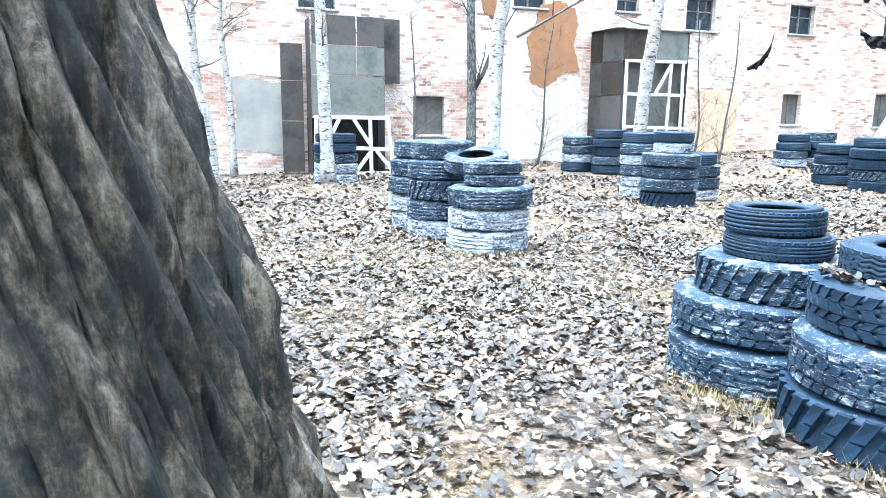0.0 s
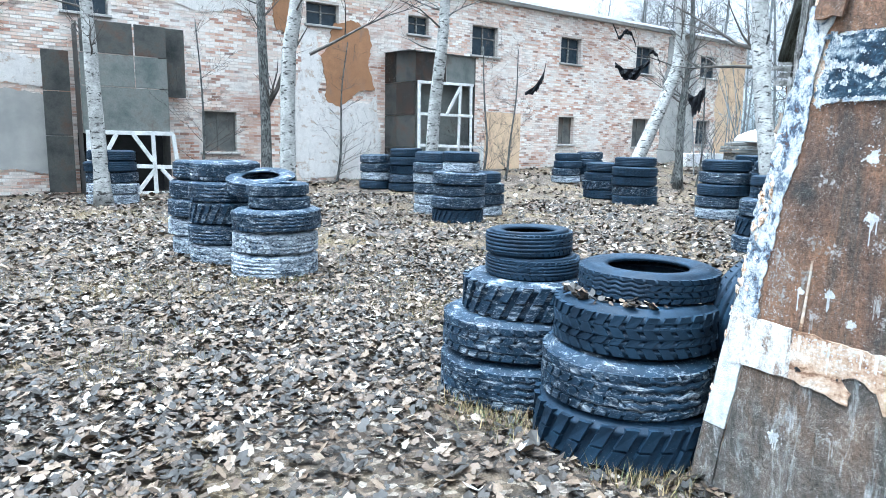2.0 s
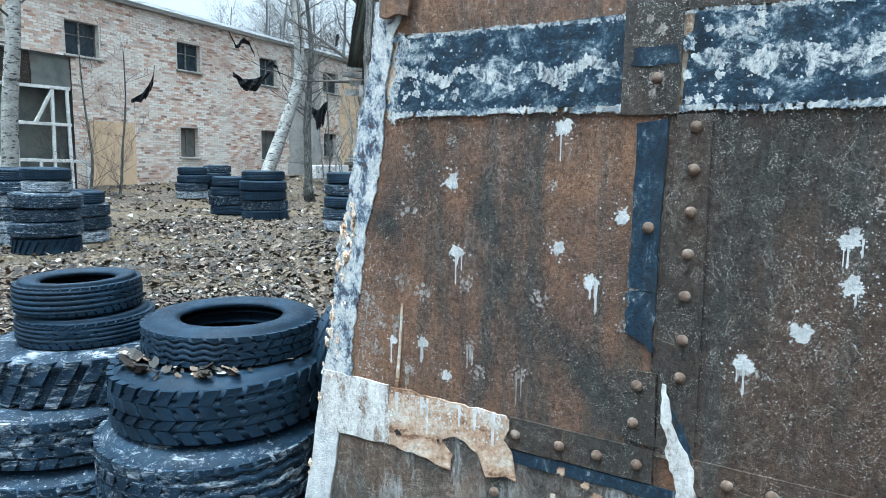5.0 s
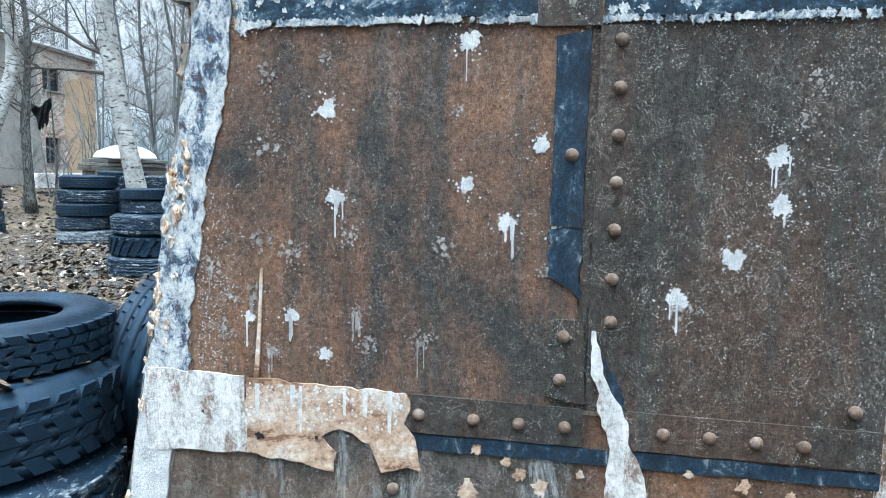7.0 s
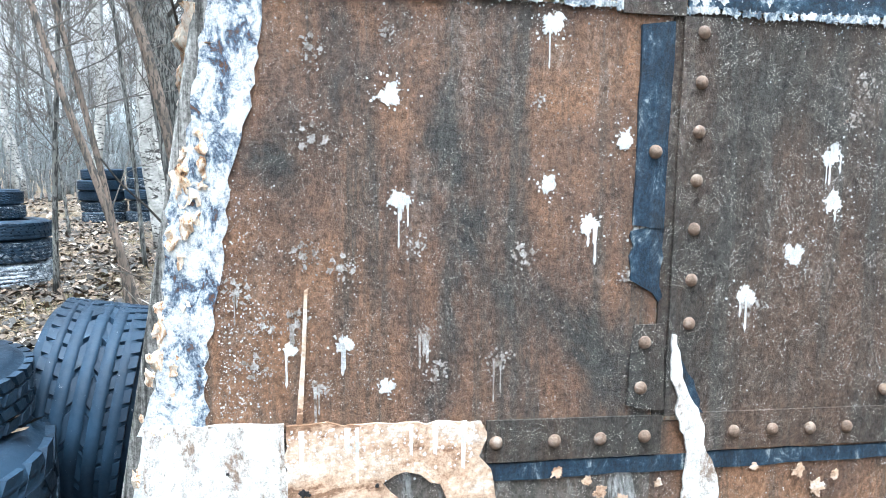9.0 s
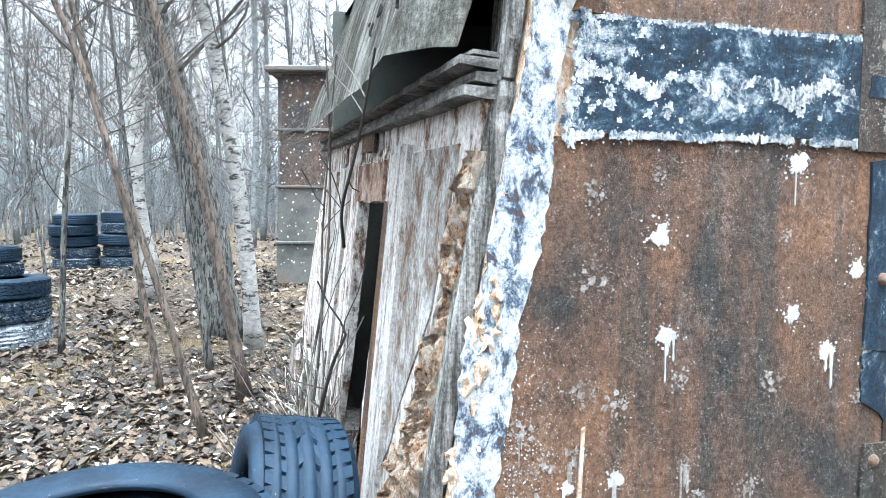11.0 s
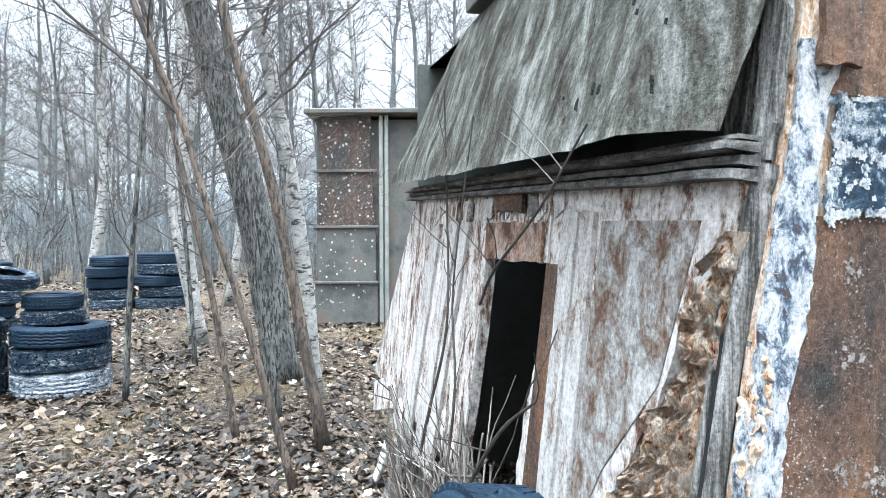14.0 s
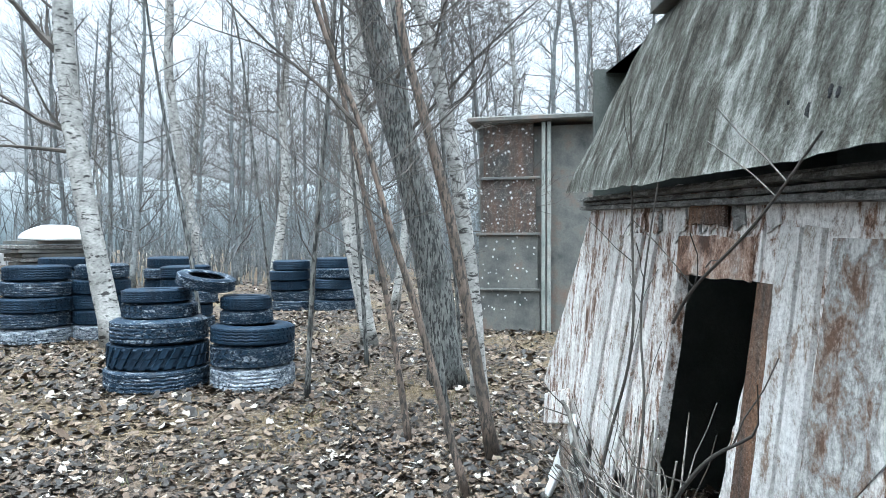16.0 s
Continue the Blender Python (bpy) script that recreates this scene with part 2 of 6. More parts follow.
MAT_OCHRE = flaked("ochre_plaster", (0.24, 0.12, 0.06), (0.36, 0.185, 0.09), (0.30, 0.15, 0.075), (1.0, 1.0, 1.2), 0.9, 0.8)
MAT_PEACH = flaked("peach_plaster", (0.55, 0.42, 0.30), (0.72, 0.52, 0.34), (0.6, 0.5, 0.4), (1.4, 1.4, 1.0), 1.2, 0.85)
MAT_GREYPLASTER = mottled("grey_render", (0.28, 0.28, 0.27), (0.45, 0.43, 0.40), 0.8)
MAT_RUST = rust_paint("rusty_brown_steel", (0.105, 0.056, 0.034), (0.024, 0.023, 0.021), (0.225, 0.115, 0.058))
MAT_RUST_DARK = rust_paint("sooty_rusty_steel", (0.030, 0.020, 0.013), (0.010, 0.0105, 0.0085), (0.070, 0.038, 0.021), 0.11)
MAT_RUST_GREY = rust_paint("scuffed_rusty_steel", (0.10, 0.085, 0.072), (0.055, 0.058, 0.055), (0.15, 0.10, 0.068), 0.13, 0.2)
MAT_RUST_EDGE = weathered("blue_white_edge_paint", [(0.40, (0.10, 0.05, 0.028)), (0.425, (0.025, 0.05, 0.09)), (0.465, (0.19, 0.23, 0.28)), (0.50, (0.42, 0.44, 0.455)), (0.56, (0.55, 0.55, 0.54)), (0.64, (0.62, 0.61, 0.59))], (24, 24, 15), 90, (0.07, 0.10, 0.14), (24, 24, 11), 0.5, 1.0)
MAT_SIDE = weathered("peeling_whitewashed_board", [(0.42, (0.09, 0.05, 0.032)), (0.45, (0.24, 0.15, 0.105)), (0.475, (0.40, 0.35, 0.32)), (0.51, (0.62, 0.59, 0.565)), (0.57, (0.76, 0.74, 0.71))], (12, 12, 4.0), 45, (0.16, 0.13, 0.11), (16, 16, 3.0), 0.5)
MAT_NAVY = weathered("scratched_navy_paint", [(0.42, (0.005, 0.012, 0.023)), (0.52, (0.010, 0.028, 0.052)), (0.57, (0.035, 0.06, 0.085)), (0.64, (0.30, 0.33, 0.34))], (24, 24, 14), 110, (0.03, 0.03, 0.028), (30, 30, 4), 0.4)
MAT_WHITE = mottled("white_paint", (0.40, 0.405, 0.41), (0.66, 0.66, 0.65), 26.0, 0.75, 0, 0.6, 120.0)
MAT_CREAM = weathered("bare_tan_veneer", [(0.42, (0.18, 0.10, 0.058)), (0.46, (0.37, 0.245, 0.165)), (0.53, (0.48, 0.36, 0.265)), (0.60, (0.56, 0.52, 0.47))], (5, 5, 12), 60, (0.18, 0.125, 0.09), (20, 20, 3), 0.4, 0.5)
# black that stands in for the shade in holes, cracks and hollows
MAT_BLACK = mottled("hollow_shade_black", (0.006, 0.006, 0.007), (0.015, 0.015, 0.016), 5.0)
# dark tone that puts the doorway's shade into the boards
MAT_INTERIOR = mottled("interior_shade_board", (0.05, 0.06, 0.055), (0.10, 0.11, 0.10), 2.0)
def fibre_mat():
    n = Nodes("crumbling_fibre", 0.95)
    f = n.noise((44, 44, 24), 10, 0.8, 0.6)
    fine = n.noise(120, 5, 0.75)
    col = n.ramp(f, [(0.37, (0.06, 0.03, 0.018)), (0.42, (0.46, 0.25, 0.13)), (0.48, (0.72, 0.50, 0.33)), (0.55, (0.85, 0.76, 0.65))])
    col = n.mix(0.5, col, n.ramp(fine, [(0.34, 0.3), (0.6, 1.05)]), "MULTIPLY")
    return n.done(col, n.mix(0.3, f, fine), 1.0, 0.02)


MAT_FOAM = fibre_mat()
MAT_UPWOOD = weathered("grey_wood_upright_grain", [(0.40, (0.02, 0.02, 0.019)), (0.47, (0.10, 0.098, 0.092)), (0.53, (0.25, 0.245, 0.235)), (0.62, (0.46, 0.455, 0.44))], (40, 40, 3), 120, (0.03, 0.03, 0.028), (50, 50, 2), 0.5, 1.0)
MAT_STEM = bark("bleached_stems", (0.24, 0.22, 0.19), (0.46, 0.43, 0.39), (0.10, 0.085, 0.07), 0.4, (40, 40, 12), (60, 60, 14), 0.005)
MAT_DIRTYWHITE = weathered("dirty_white_board_paint", [(0.41, (0.22, 0.16, 0.12)), (0.45, (0.40, 0.37, 0.34)), (0.49, (0.54, 0.525, 0.505)), (0.58, (0.64, 0.63, 0.61))], (14, 14, 5), 70, (0.18, 0.16, 0.145), (24, 24, 3.0), 0.4)
MAT_ZINC = mottled("pale_zinc_roof", (0.52, 0.53, 0.54), (0.70, 0.71, 0.72), 1.0, 0.6, 0, 0.3, 20.0)
MAT_SCUFF = weathered("scuffed_white_over_navy", [(0.42, (0.03, 0.055, 0.09)), (0.47, (0.16, 0.20, 0.24)), (0.51, (0.38, 0.40, 0.41)), (0.58, (0.55, 0.55, 0.54))], (26, 26, 20), 120)
MAT_SCROLL = weathered("thin_white_brushwork", [(0.43, (0.015, 0.035, 0.06)), (0.47, (0.14, 0.175, 0.21)), (0.51, (0.42, 0.44, 0.445)), (0.58, (0.58, 0.58, 0.57))], (26, 26, 22), 120)
MAT_BAND = weathered("hazed_navy_band", [(0.43, (0.006, 0.014, 0.026)), (0.495, (0.012, 0.034, 0.062)), (0.535, (0.05, 0.085, 0.12)), (0.575, (0.22, 0.26, 0.29)), (0.64, (0.50, 0.51, 0.51))], (9, 9, 13), 90, (0.03, 0.03, 0.028), (26, 26, 5), 0.4)
MAT_LINTEL = weathered("stained_brown_board", [(0.43, (0.08, 0.042, 0.026)), (0.48, (0.22, 0.13, 0.09)), (0.54, (0.38, 0.27, 0.21)), (0.62, (0.58, 0.54, 0.50))], (9, 9, 6), 80)
MAT_WORN = weathered("worn_white_spatter", [(0.40, (0.13, 0.09, 0.065)), (0.50, (0.30, 0.27, 0.25)), (0.62, (0.46, 0.45, 0.44))], (60, 60, 45), 160)
MAT_SIDE_WORN = weathered("blotched_board", [(0.42, (0.12, 0.07, 0.045)), (0.47, (0.24, 0.185, 0.15)), (0.51, (0.30, 0.295, 0.285)), (0.55, (0.46, 0.45, 0.43)), (0.62, (0.62, 0.60, 0.58))], (10, 10, 6), 70, (0.12, 0.10, 0.085), (30, 30, 8), 0.6)
MAT_RIVET = mottled("worn_rivet_steel", (0.06, 0.038, 0.026), (0.15, 0.10, 0.07), 40.0, 0.6, 0, 0.4, 200.0, c=(0.24, 0.20, 0.17))
MAT_SHEET = weathered("grey_green_sheeting", [(0.41, (0.035, 0.03, 0.024)), (0.455, (0.09, 0.083, 0.066)), (0.50, (0.155, 0.158, 0.136)), (0.54, (0.25, 0.255, 0.23)), (0.60, (0.46, 0.46, 0.435))], (9, 9, 1.3), 80, (0.06, 0.06, 0.05), (18, 18, 2.0), 0.6, 1.0)
MAT_OLDWOOD = weathered("weathered_grey_wood", [(0.36, (0.03, 0.03, 0.028)), (0.46, (0.11, 0.108, 0.10)), (0.54, (0.24, 0.235, 0.225)), (0.66, (0.40, 0.395, 0.38))], (9, 9, 34), 110, (0.04, 0.04, 0.038), (8, 8, 20), 0.6, 1.0)
MAT_WHITEWOOD = mottled("white_painted_timber", (0.55, 0.55, 0.54), (0.78, 0.77, 0.75), 6.0, 0.8, 0, 0.5, 40.0)
MAT_DARKMETAL = mottled("dark_grey_sheet_metal", (0.05, 0.056, 0.056), (0.14, 0.14, 0.13), 1.6, 0.7, 0, 0.4, 30.0, c=(0.17, 0.11, 0.08))
MAT_GREYMETAL = mottled("greenish_sheet_metal", (0.13, 0.16, 0.16), (0.30, 0.31, 0.29), 1.3, 0.7, 0, 0.4, 30.0, c=(0.20, 0.15, 0.13))
MAT_BROWNMETAL = rust_paint("speckled_brown_sheet", (0.06, 0.042, 0.033), (0.035, 0.037, 0.037), (0.10, 0.055, 0.036), 0.12)
MAT_RUBBER = tyre_rubber("bare_tyre_rubber", -0.02)
MAT_RUBBER_S = tyre_rubber("splashed_tyre_rubber", 0.105)
MAT_RUBBER_W = tyre_rubber("whitewashed_tyre_rubber", 0.19)
MAT_BIRCH = bark("birch_bark", (0.24, 0.24, 0.228), (0.46, 0.45, 0.43), (0.045, 0.042, 0.04), 0.36, (6, 6, 17), (18, 18, 34), 0.008)
MAT_ASPEN = bark("grey_bark", (0.085, 0.09, 0.086), (0.21, 0.21, 0.198), (0.03, 0.03, 0.03), 0.65, (38, 38, 9), (46, 46, 10), 0.012)
MAT_BROWNBARK = bark("reddish_thin_bark", (0.095, 0.078, 0.064), (0.20, 0.15, 0.12), (0.05, 0.045, 0.04), 0.6, (40, 40, 12), (60, 60, 14), 0.008)
# bark made paler and bluer, distance haze put into its colour
MAT_HAZED_BARK = bark("hazed_forest_bark", (0.12, 0.132, 0.136), (0.25, 0.265, 0.27), (0.07, 0.073, 0.075), 0.4)
MAT_TWIG = mottled("bare_twigs", (0.045, 0.042, 0.038), (0.12, 0.105, 0.092), 4.0)
MAT_OLDBARK = weathered("furrowed_old_bark", [(0.44, (0.007, 0.011, 0.011)), (0.49, (0.034, 0.032, 0.025)), (0.53, (0.095, 0.08, 0.058)), (0.57, (0.155, 0.14, 0.11)), (0.64, (0.28, 0.265, 0.23))], (36, 36, 11), 150, (0.010, 0.020, 0.022), (30, 30, 9), 0.75, 1.0)
MAT_RAG = mottled("black_cloth", (0.008, 0.009, 0.012), (0.02, 0.022, 0.028), 8.0)
MAT_WINDOW = mottled("dusty_dark_pane", (0.012, 0.022, 0.035), (0.03, 0.045, 0.06), 4.0, 0.25)
MAT_SNOWSHEET = mottled("white_plastic_sheet", (0.70, 0.71, 0.73), (0.86, 0.86, 0.86), 2.0, 0.6)

# ---- mesh helpers ----
def mesh_of(name, verts, faces, material, smooth=False):
    me = bpy.data.meshes.new(name)
    me.from_pydata([tuple(v) for v in verts], [], faces)
    me.materials.append(material)
    if smooth:
        me.polygons.foreach_set("use_smooth", [True] * len(me.polygons))
    me.update()
    return me


def part(name, bm, material, parent=None, label="", smooth=False):
    """Links a bmesh as one mesh object under a thing."""
    bmesh.ops.recalc_face_normals(bm, faces=bm.faces)
    me = bpy.data.meshes.new(name)
    bm.to_mesh(me)
    bm.free()
    me.materials.append(material)
    if smooth:
        me.polygons.foreach_set("use_smooth", [True] * len(me.polygons))
    ob = new(name, me)
    if parent is not None:
        ob.parent = parent
    return tagged(ob, label) if label else ob


def thing(name, label, category, group="", kind="", at=(0, 0, 0)):
    ob = new(name)
    ob.location = at
    ob.empty_display_size = 0.1
    return tagged(ob, label, category, group, kind)


def add_box(bm, m, size, bevel=0.0):
    r = bmesh.ops.create_cube(bm, size=1.0, matrix=m @ Matrix.Diagonal((*size, 1)))
    if bevel:
        edges = list({e for v in r["verts"] for e in v.link_edges})
        bmesh.ops.bevel(bm, geom=edges, offset=bevel, segments=1, affect="EDGES")


def add_beam(bm, a, b, w, d, face=(0, -1, 0), bevel=0.006):
    """A beam from a to b, w wide and d deep towards face."""
    a, b = Vector(a), Vector(b)
    z = (b - a).normalized()
    y = Vector(face)
    y = (y - z * y.dot(z)).normalized()
    x = y.cross(z)
    m = Matrix((x, y, z)).transposed().to_4x4()
    m.translation = (a + b) / 2
    add_box(bm, m, (w, d, (b - a).length), bevel)


def add_tube(bm, pts, radii, sides=6, cap=True, wob=0.0, seed=0):
    """A tapered tube along points."""
    pts = [Vector(p) for p in pts]
    rings = []
    for i, p in enumerate(pts):
        d = (pts[min(i + 1, len(pts) - 1)] - pts[max(i - 1, 0)]).normalized()
        u = d.orthogonal().normalized() if i == 0 else (u - d * u.dot(d)).normalized()
        v = d.cross(u)
        ring = []
        for k in range(sides):
            a = 2 * math.pi * k / sides
            r = radii[i] * (1 + (wob * noise.noise(Vector((p.x * 3 + seed, p.z * 2.5, k * 1.3))) if wob else 0))
            ring.append(bm.verts.new(p + (u * math.cos(a) + v * math.sin(a)) * r))
        rings.append(ring)
    for r0, r1 in zip(rings, rings[1:]):
        for k in range(sides):
            bm.faces.new((r0[k], r0[(k + 1) % sides], r1[(k + 1) % sides], r1[k]))
    if cap:
        bm.faces.new(rings[-1])
        bm.faces.new(rings[0][::-1])


def smooth_line(pts, n):
    """A Catmull-Rom line through points."""
    p = [Vector(q) for q in pts]
    p = [p[0] * 2 - p[1], *p, p[-1] * 2 - p[-2]]
    out = []
    for i in range(1, len(p) - 2):
        for k in range(n):
            t = k / n
            a, b, c, d = p[i - 1], p[i], p[i + 1], p[i + 2]
            out.append(0.5 * ((2 * b) + (c - a) * t + (2 * a - 5 * b + 4 * c - d) * t * t + (3 * b - a - 3 * c + d) * t ** 3))
    out.append(p[-2])
    return out


def ragged(ring, step, amp, rng):
    """Breaks the straight sides of a ring of 2D points into uneven ones."""
    out = []
    for i, (ax, ay) in enumerate(ring):
        bx, by = ring[(i + 1) % len(ring)]
        n = max(1, int(math.hypot(bx - ax, by - ay) / step))
        for k in range(n):
            t = k / n
            out.append((ax + (bx - ax) * t + rng.uniform(-amp, amp), ay + (by - ay) * t + rng.uniform(-amp, amp)))
    return out


def add_slab(bm, ring, place, lo, hi):
    """A flat piece with the outline ring, from depth lo to hi, put in place by place(u, v, off)."""
    top = [bm.verts.new(place(u, v, hi)) for u, v in ring]
    bot = [bm.verts.new(place(u, v, lo)) for u, v in ring]
    bm.faces.new(top)
    bm.faces.new(bot[::-1])
    for i in range(len(ring)):
        j = (i + 1) % len(ring)
        bm.faces.new((bot[i], bot[j], top[j], top[i]))


def slab(name, ring, place, lo, hi, material, parent, label=""):
    bm = bmesh.new()
    add_slab(bm, ring, place, lo, hi)
    return part(name, bm, material, parent, label)


# ---- the lie of the land ----
WALL_O, WALL_D, WALL_N = Vector((-5.5, 19.25, 0)), Vector((0.9426, 0.3339, 0)), Vector((0.3339, -0.9426, 0))


def foot(s):
    """The ground's height along the long building."""
    return float(np.interp(s, (-20, 0, 4.3, 10, 16, 24, 32, 50), (0, 0, 0.07, 0.29, 0.55, 0.83, 0.8, 0.6)))


def ground_z(x, y):
    q = Vector((x, y, 0)) - WALL_O
    d, s = q.dot(WALL_N), q.dot(WALL_D)
    k = min(1.0, max(0.0, 1 - max(d, 0) / 8.5))
    return foot(s) * k * k * (3 - 2 * k) + 0.03 * noise.noise(Vector((x * 0.5, y * 0.5, 0))) * min(1, math.hypot(x - 1, y - 2) / 4)


def build_ground():
    xs = np.concatenate([np.linspace(-400, -20, 12), np.linspace(-16, 45, 140), np.linspace(50, 500, 12)])
    ys = np.concatenate([np.linspace(-400, -12, 12), np.linspace(-10, 48, 134), np.linspace(54, 500, 12)])
    verts = [(x, y, ground_z(x, y)) for y in ys for x in xs]
    w = len(xs)
    faces = [(j * w + i, j * w + i + 1, (j + 1) * w + i + 1, (j + 1) * w + i) for j in range(len(ys) - 1) for i in range(w - 1)]
    tagged(new("ground", mesh_of("ground", verts, faces, MAT_GROUND, True)), "bare soil and dry grass covered in fallen leaves", "ground", kind="structure")


build_ground()


# ---- the long brick building ----
def on_wall(s, z, off=0.0):
    return WALL_O + WALL_D * s + WALL_N * off + Vector((0, 0, z))


WALL_M = Matrix((WALL_D, -WALL_N, Vector((0, 0, 1)))).transposed().to_4x4()   # local x along, y inwards, z up
WALL_M.translation = WALL_O
HOLES = [(1.45, 2.5, 4.66, 5.6, "w"), (8.05, 9.15, 5.1, 5.76, "w"), (11.75, 12.6, 5.2, 5.8, "w"), (14.5, 15.7, 4.75, 5.8, "w"),
         (19.0, 20.15, 4.85, 5.85, "w"), (23.65, 24.8, 4.8, 5.95, "w"), (28.4, 29.7, 4.95, 5.95, "w"),
         (4.8, 5.8, 1.15, 2.3, "d"), (19.04, 19.92, 1.6, 2.7, "d"), (23.66, 24.75, 1.55, 2.8, "d"), (28.42, 29.5, 1.75, 2.9, "w")]
ROOF = 6.85


def build_building():
    s0, s1, thick = -14.0, 32.3, 0.5
    xs = sorted({s0, s1, *[h[0] for h in HOLES], *[h[1] for h in HOLES]})
    zs = sorted({-0.5, ROOF, *[h[2] for h in HOLES], *[h[3] for h in HOLES]})
    bm = bmesh.new()
    cell = {}
    for i in range(len(xs) - 1):
        for j in range(len(zs) - 1):
            cx, cz = (xs[i] + xs[i + 1]) / 2, (zs[j] + zs[j + 1]) / 2
            cell[i, j] = not any(h[0] < cx < h[1] and h[2] < cz < h[3] for h in HOLES)
    vs = {}

    def v(i, j, k):
        if (i, j, k) not in vs:
            vs[i, j, k] = bm.verts.new((xs[i], thick * k, zs[j]))
        return vs[i, j, k]
    for (i, j), solid in cell.items():
        if not solid:
            continue
        for k in (0, 1):
            bm.faces.new((v(i, j, k), v(i + 1, j, k), v(i + 1, j + 1, k), v(i, j + 1, k)))
        for (di, dj), (a, b) in {(-1, 0): ((0, 0), (0, 1)), (1, 0): ((1, 0), (1, 1)), (0, -1): ((0, 0), (1, 0)), (0, 1): ((0, 1), (1, 1))}.items():
            if not cell.get((i + di, j + dj), False):
                bm.faces.new((v(i + a[0], j + a[1], 0), v(i + b[0], j + b[1], 0), v(i + b[0], j + b[1], 1), v(i + a[0], j + a[1], 1)))
    w = part("wall_front", bm, MAT_BRICK)
    w.matrix_world = WALL_M
    tagged(w, "long two-storey wall of weathered patchy brick", "wall", kind="structure")
    for nm, a, b in (("wall_end", (s1 - 0.5, 0.5), (s1, 12)), ("wall_far_end", (s0, 0.5), (s0 + 0.5, 12)), ("wall_back", (s0, 12), (s1, 12.5))):
        bm = bmesh.new()
        add_box(bm, pose((a[0] + b[0]) / 2, (a[1] + b[1]) / 2, (ROOF - 0.5) / 2), (b[0] - a[0], b[1] - a[1], ROOF + 0.5))
        o = part(nm, bm, MAT_BRICK)
        o.matrix_world = WALL_M
        tagged(o, "weathered brick wall closing the building", "wall", kind="structure")
    bm = bmesh.new()
    for a, b in (((s0 - 0.3, -0.35, ROOF), (s1 + 0.3, 6.2, ROOF + 0.9)), ((s0 - 0.3, 12.8, ROOF), (s1 + 0.3, 6.2, ROOF + 0.9))):
        q = [bm.verts.new(p) for p in ((a[0], a[1], a[2]), (b[0], a[1], a[2]), (b[0], b[1], b[2]), (a[0], b[1], b[2]))]
        bm.faces.new(q)
    r = bmesh.ops.solidify(bm, geom=bm.faces[:], thickness=0.12)
    o = part("roof", bm, MAT_ZINC)
    o.matrix_world = WALL_M
    tagged(o, "shallow pale sheet roof with a thin eave", "roof", kind="structure")
    bm = bmesh.new()
    add_box(bm, pose((s0 + s1) / 2, -0.09, ROOF - 0.12), (s1 - s0, 0.18, 0.14), 0.02)
    o = part("trim", bm, MAT_GREYPLASTER)
    o.matrix_world = WALL_M
    tagged(o, "grey rendered cornice under the eave", "cornice", kind="structure")
    for k, (a, b, z0, z1, kind) in enumerate(HOLES):
        win = thing(f"window_{k + 1}", "broken dark window with a pale timber frame" if kind == "w" else "boarded-up window with a grey weathered board", "window", "windows of the brick building", "structure")
        win.matrix_world = WALL_M
        bm = bmesh.new()
        t = 0.06
        for p, q in (((a, z0), (a, z1)), ((b, z0), (b, z1)), ((a, z0), (b, z0)), ((a, z1), (b, z1)), (((a + b) / 2, z0), ((a + b) / 2, z1))):
            add_beam(bm, (p[0], 0.2, p[1]), (q[0], 0.2, q[1]), t, 0.07)
        if kind == "w":
            add_beam(bm, (a, 0.2, z0 * 0.4 + z1 * 0.6), (b, 0.2, z0 * 0.4 + z1 * 0.6), 0.04, 0.05)
        part("window_frame", bm, MAT_OLDWOOD if kind == "w" else MAT_DARKMETAL, win)
        m = (a + b) / 2
        for p0, p1 in ((a + 0.03, m - 0.03), (m + 0.03, b - 0.03)):
            bm = bmesh.new()
            add_box(bm, pose((p0 + p1) / 2, 0.22, (z0 + z1) / 2), (p1 - p0, 0.012 if kind == "w" else 0.03, z1 - z0 - 0.06))
            part("pane" if kind == "w" else "board", bm, MAT_WINDOW if kind == "w" else MAT_DARKMETAL, win)
        bm = bmesh.new()
        add_box(bm, pose(m, -0.02, z0 - 0.05), (b - a + 0.16, 0.16, 0.07), 0.012)
        part("window_sill", bm, MAT_GREYPLASTER, win)
    rng = random.Random(5)
    place = lambda u, v, off: Vector((u, -off, v))
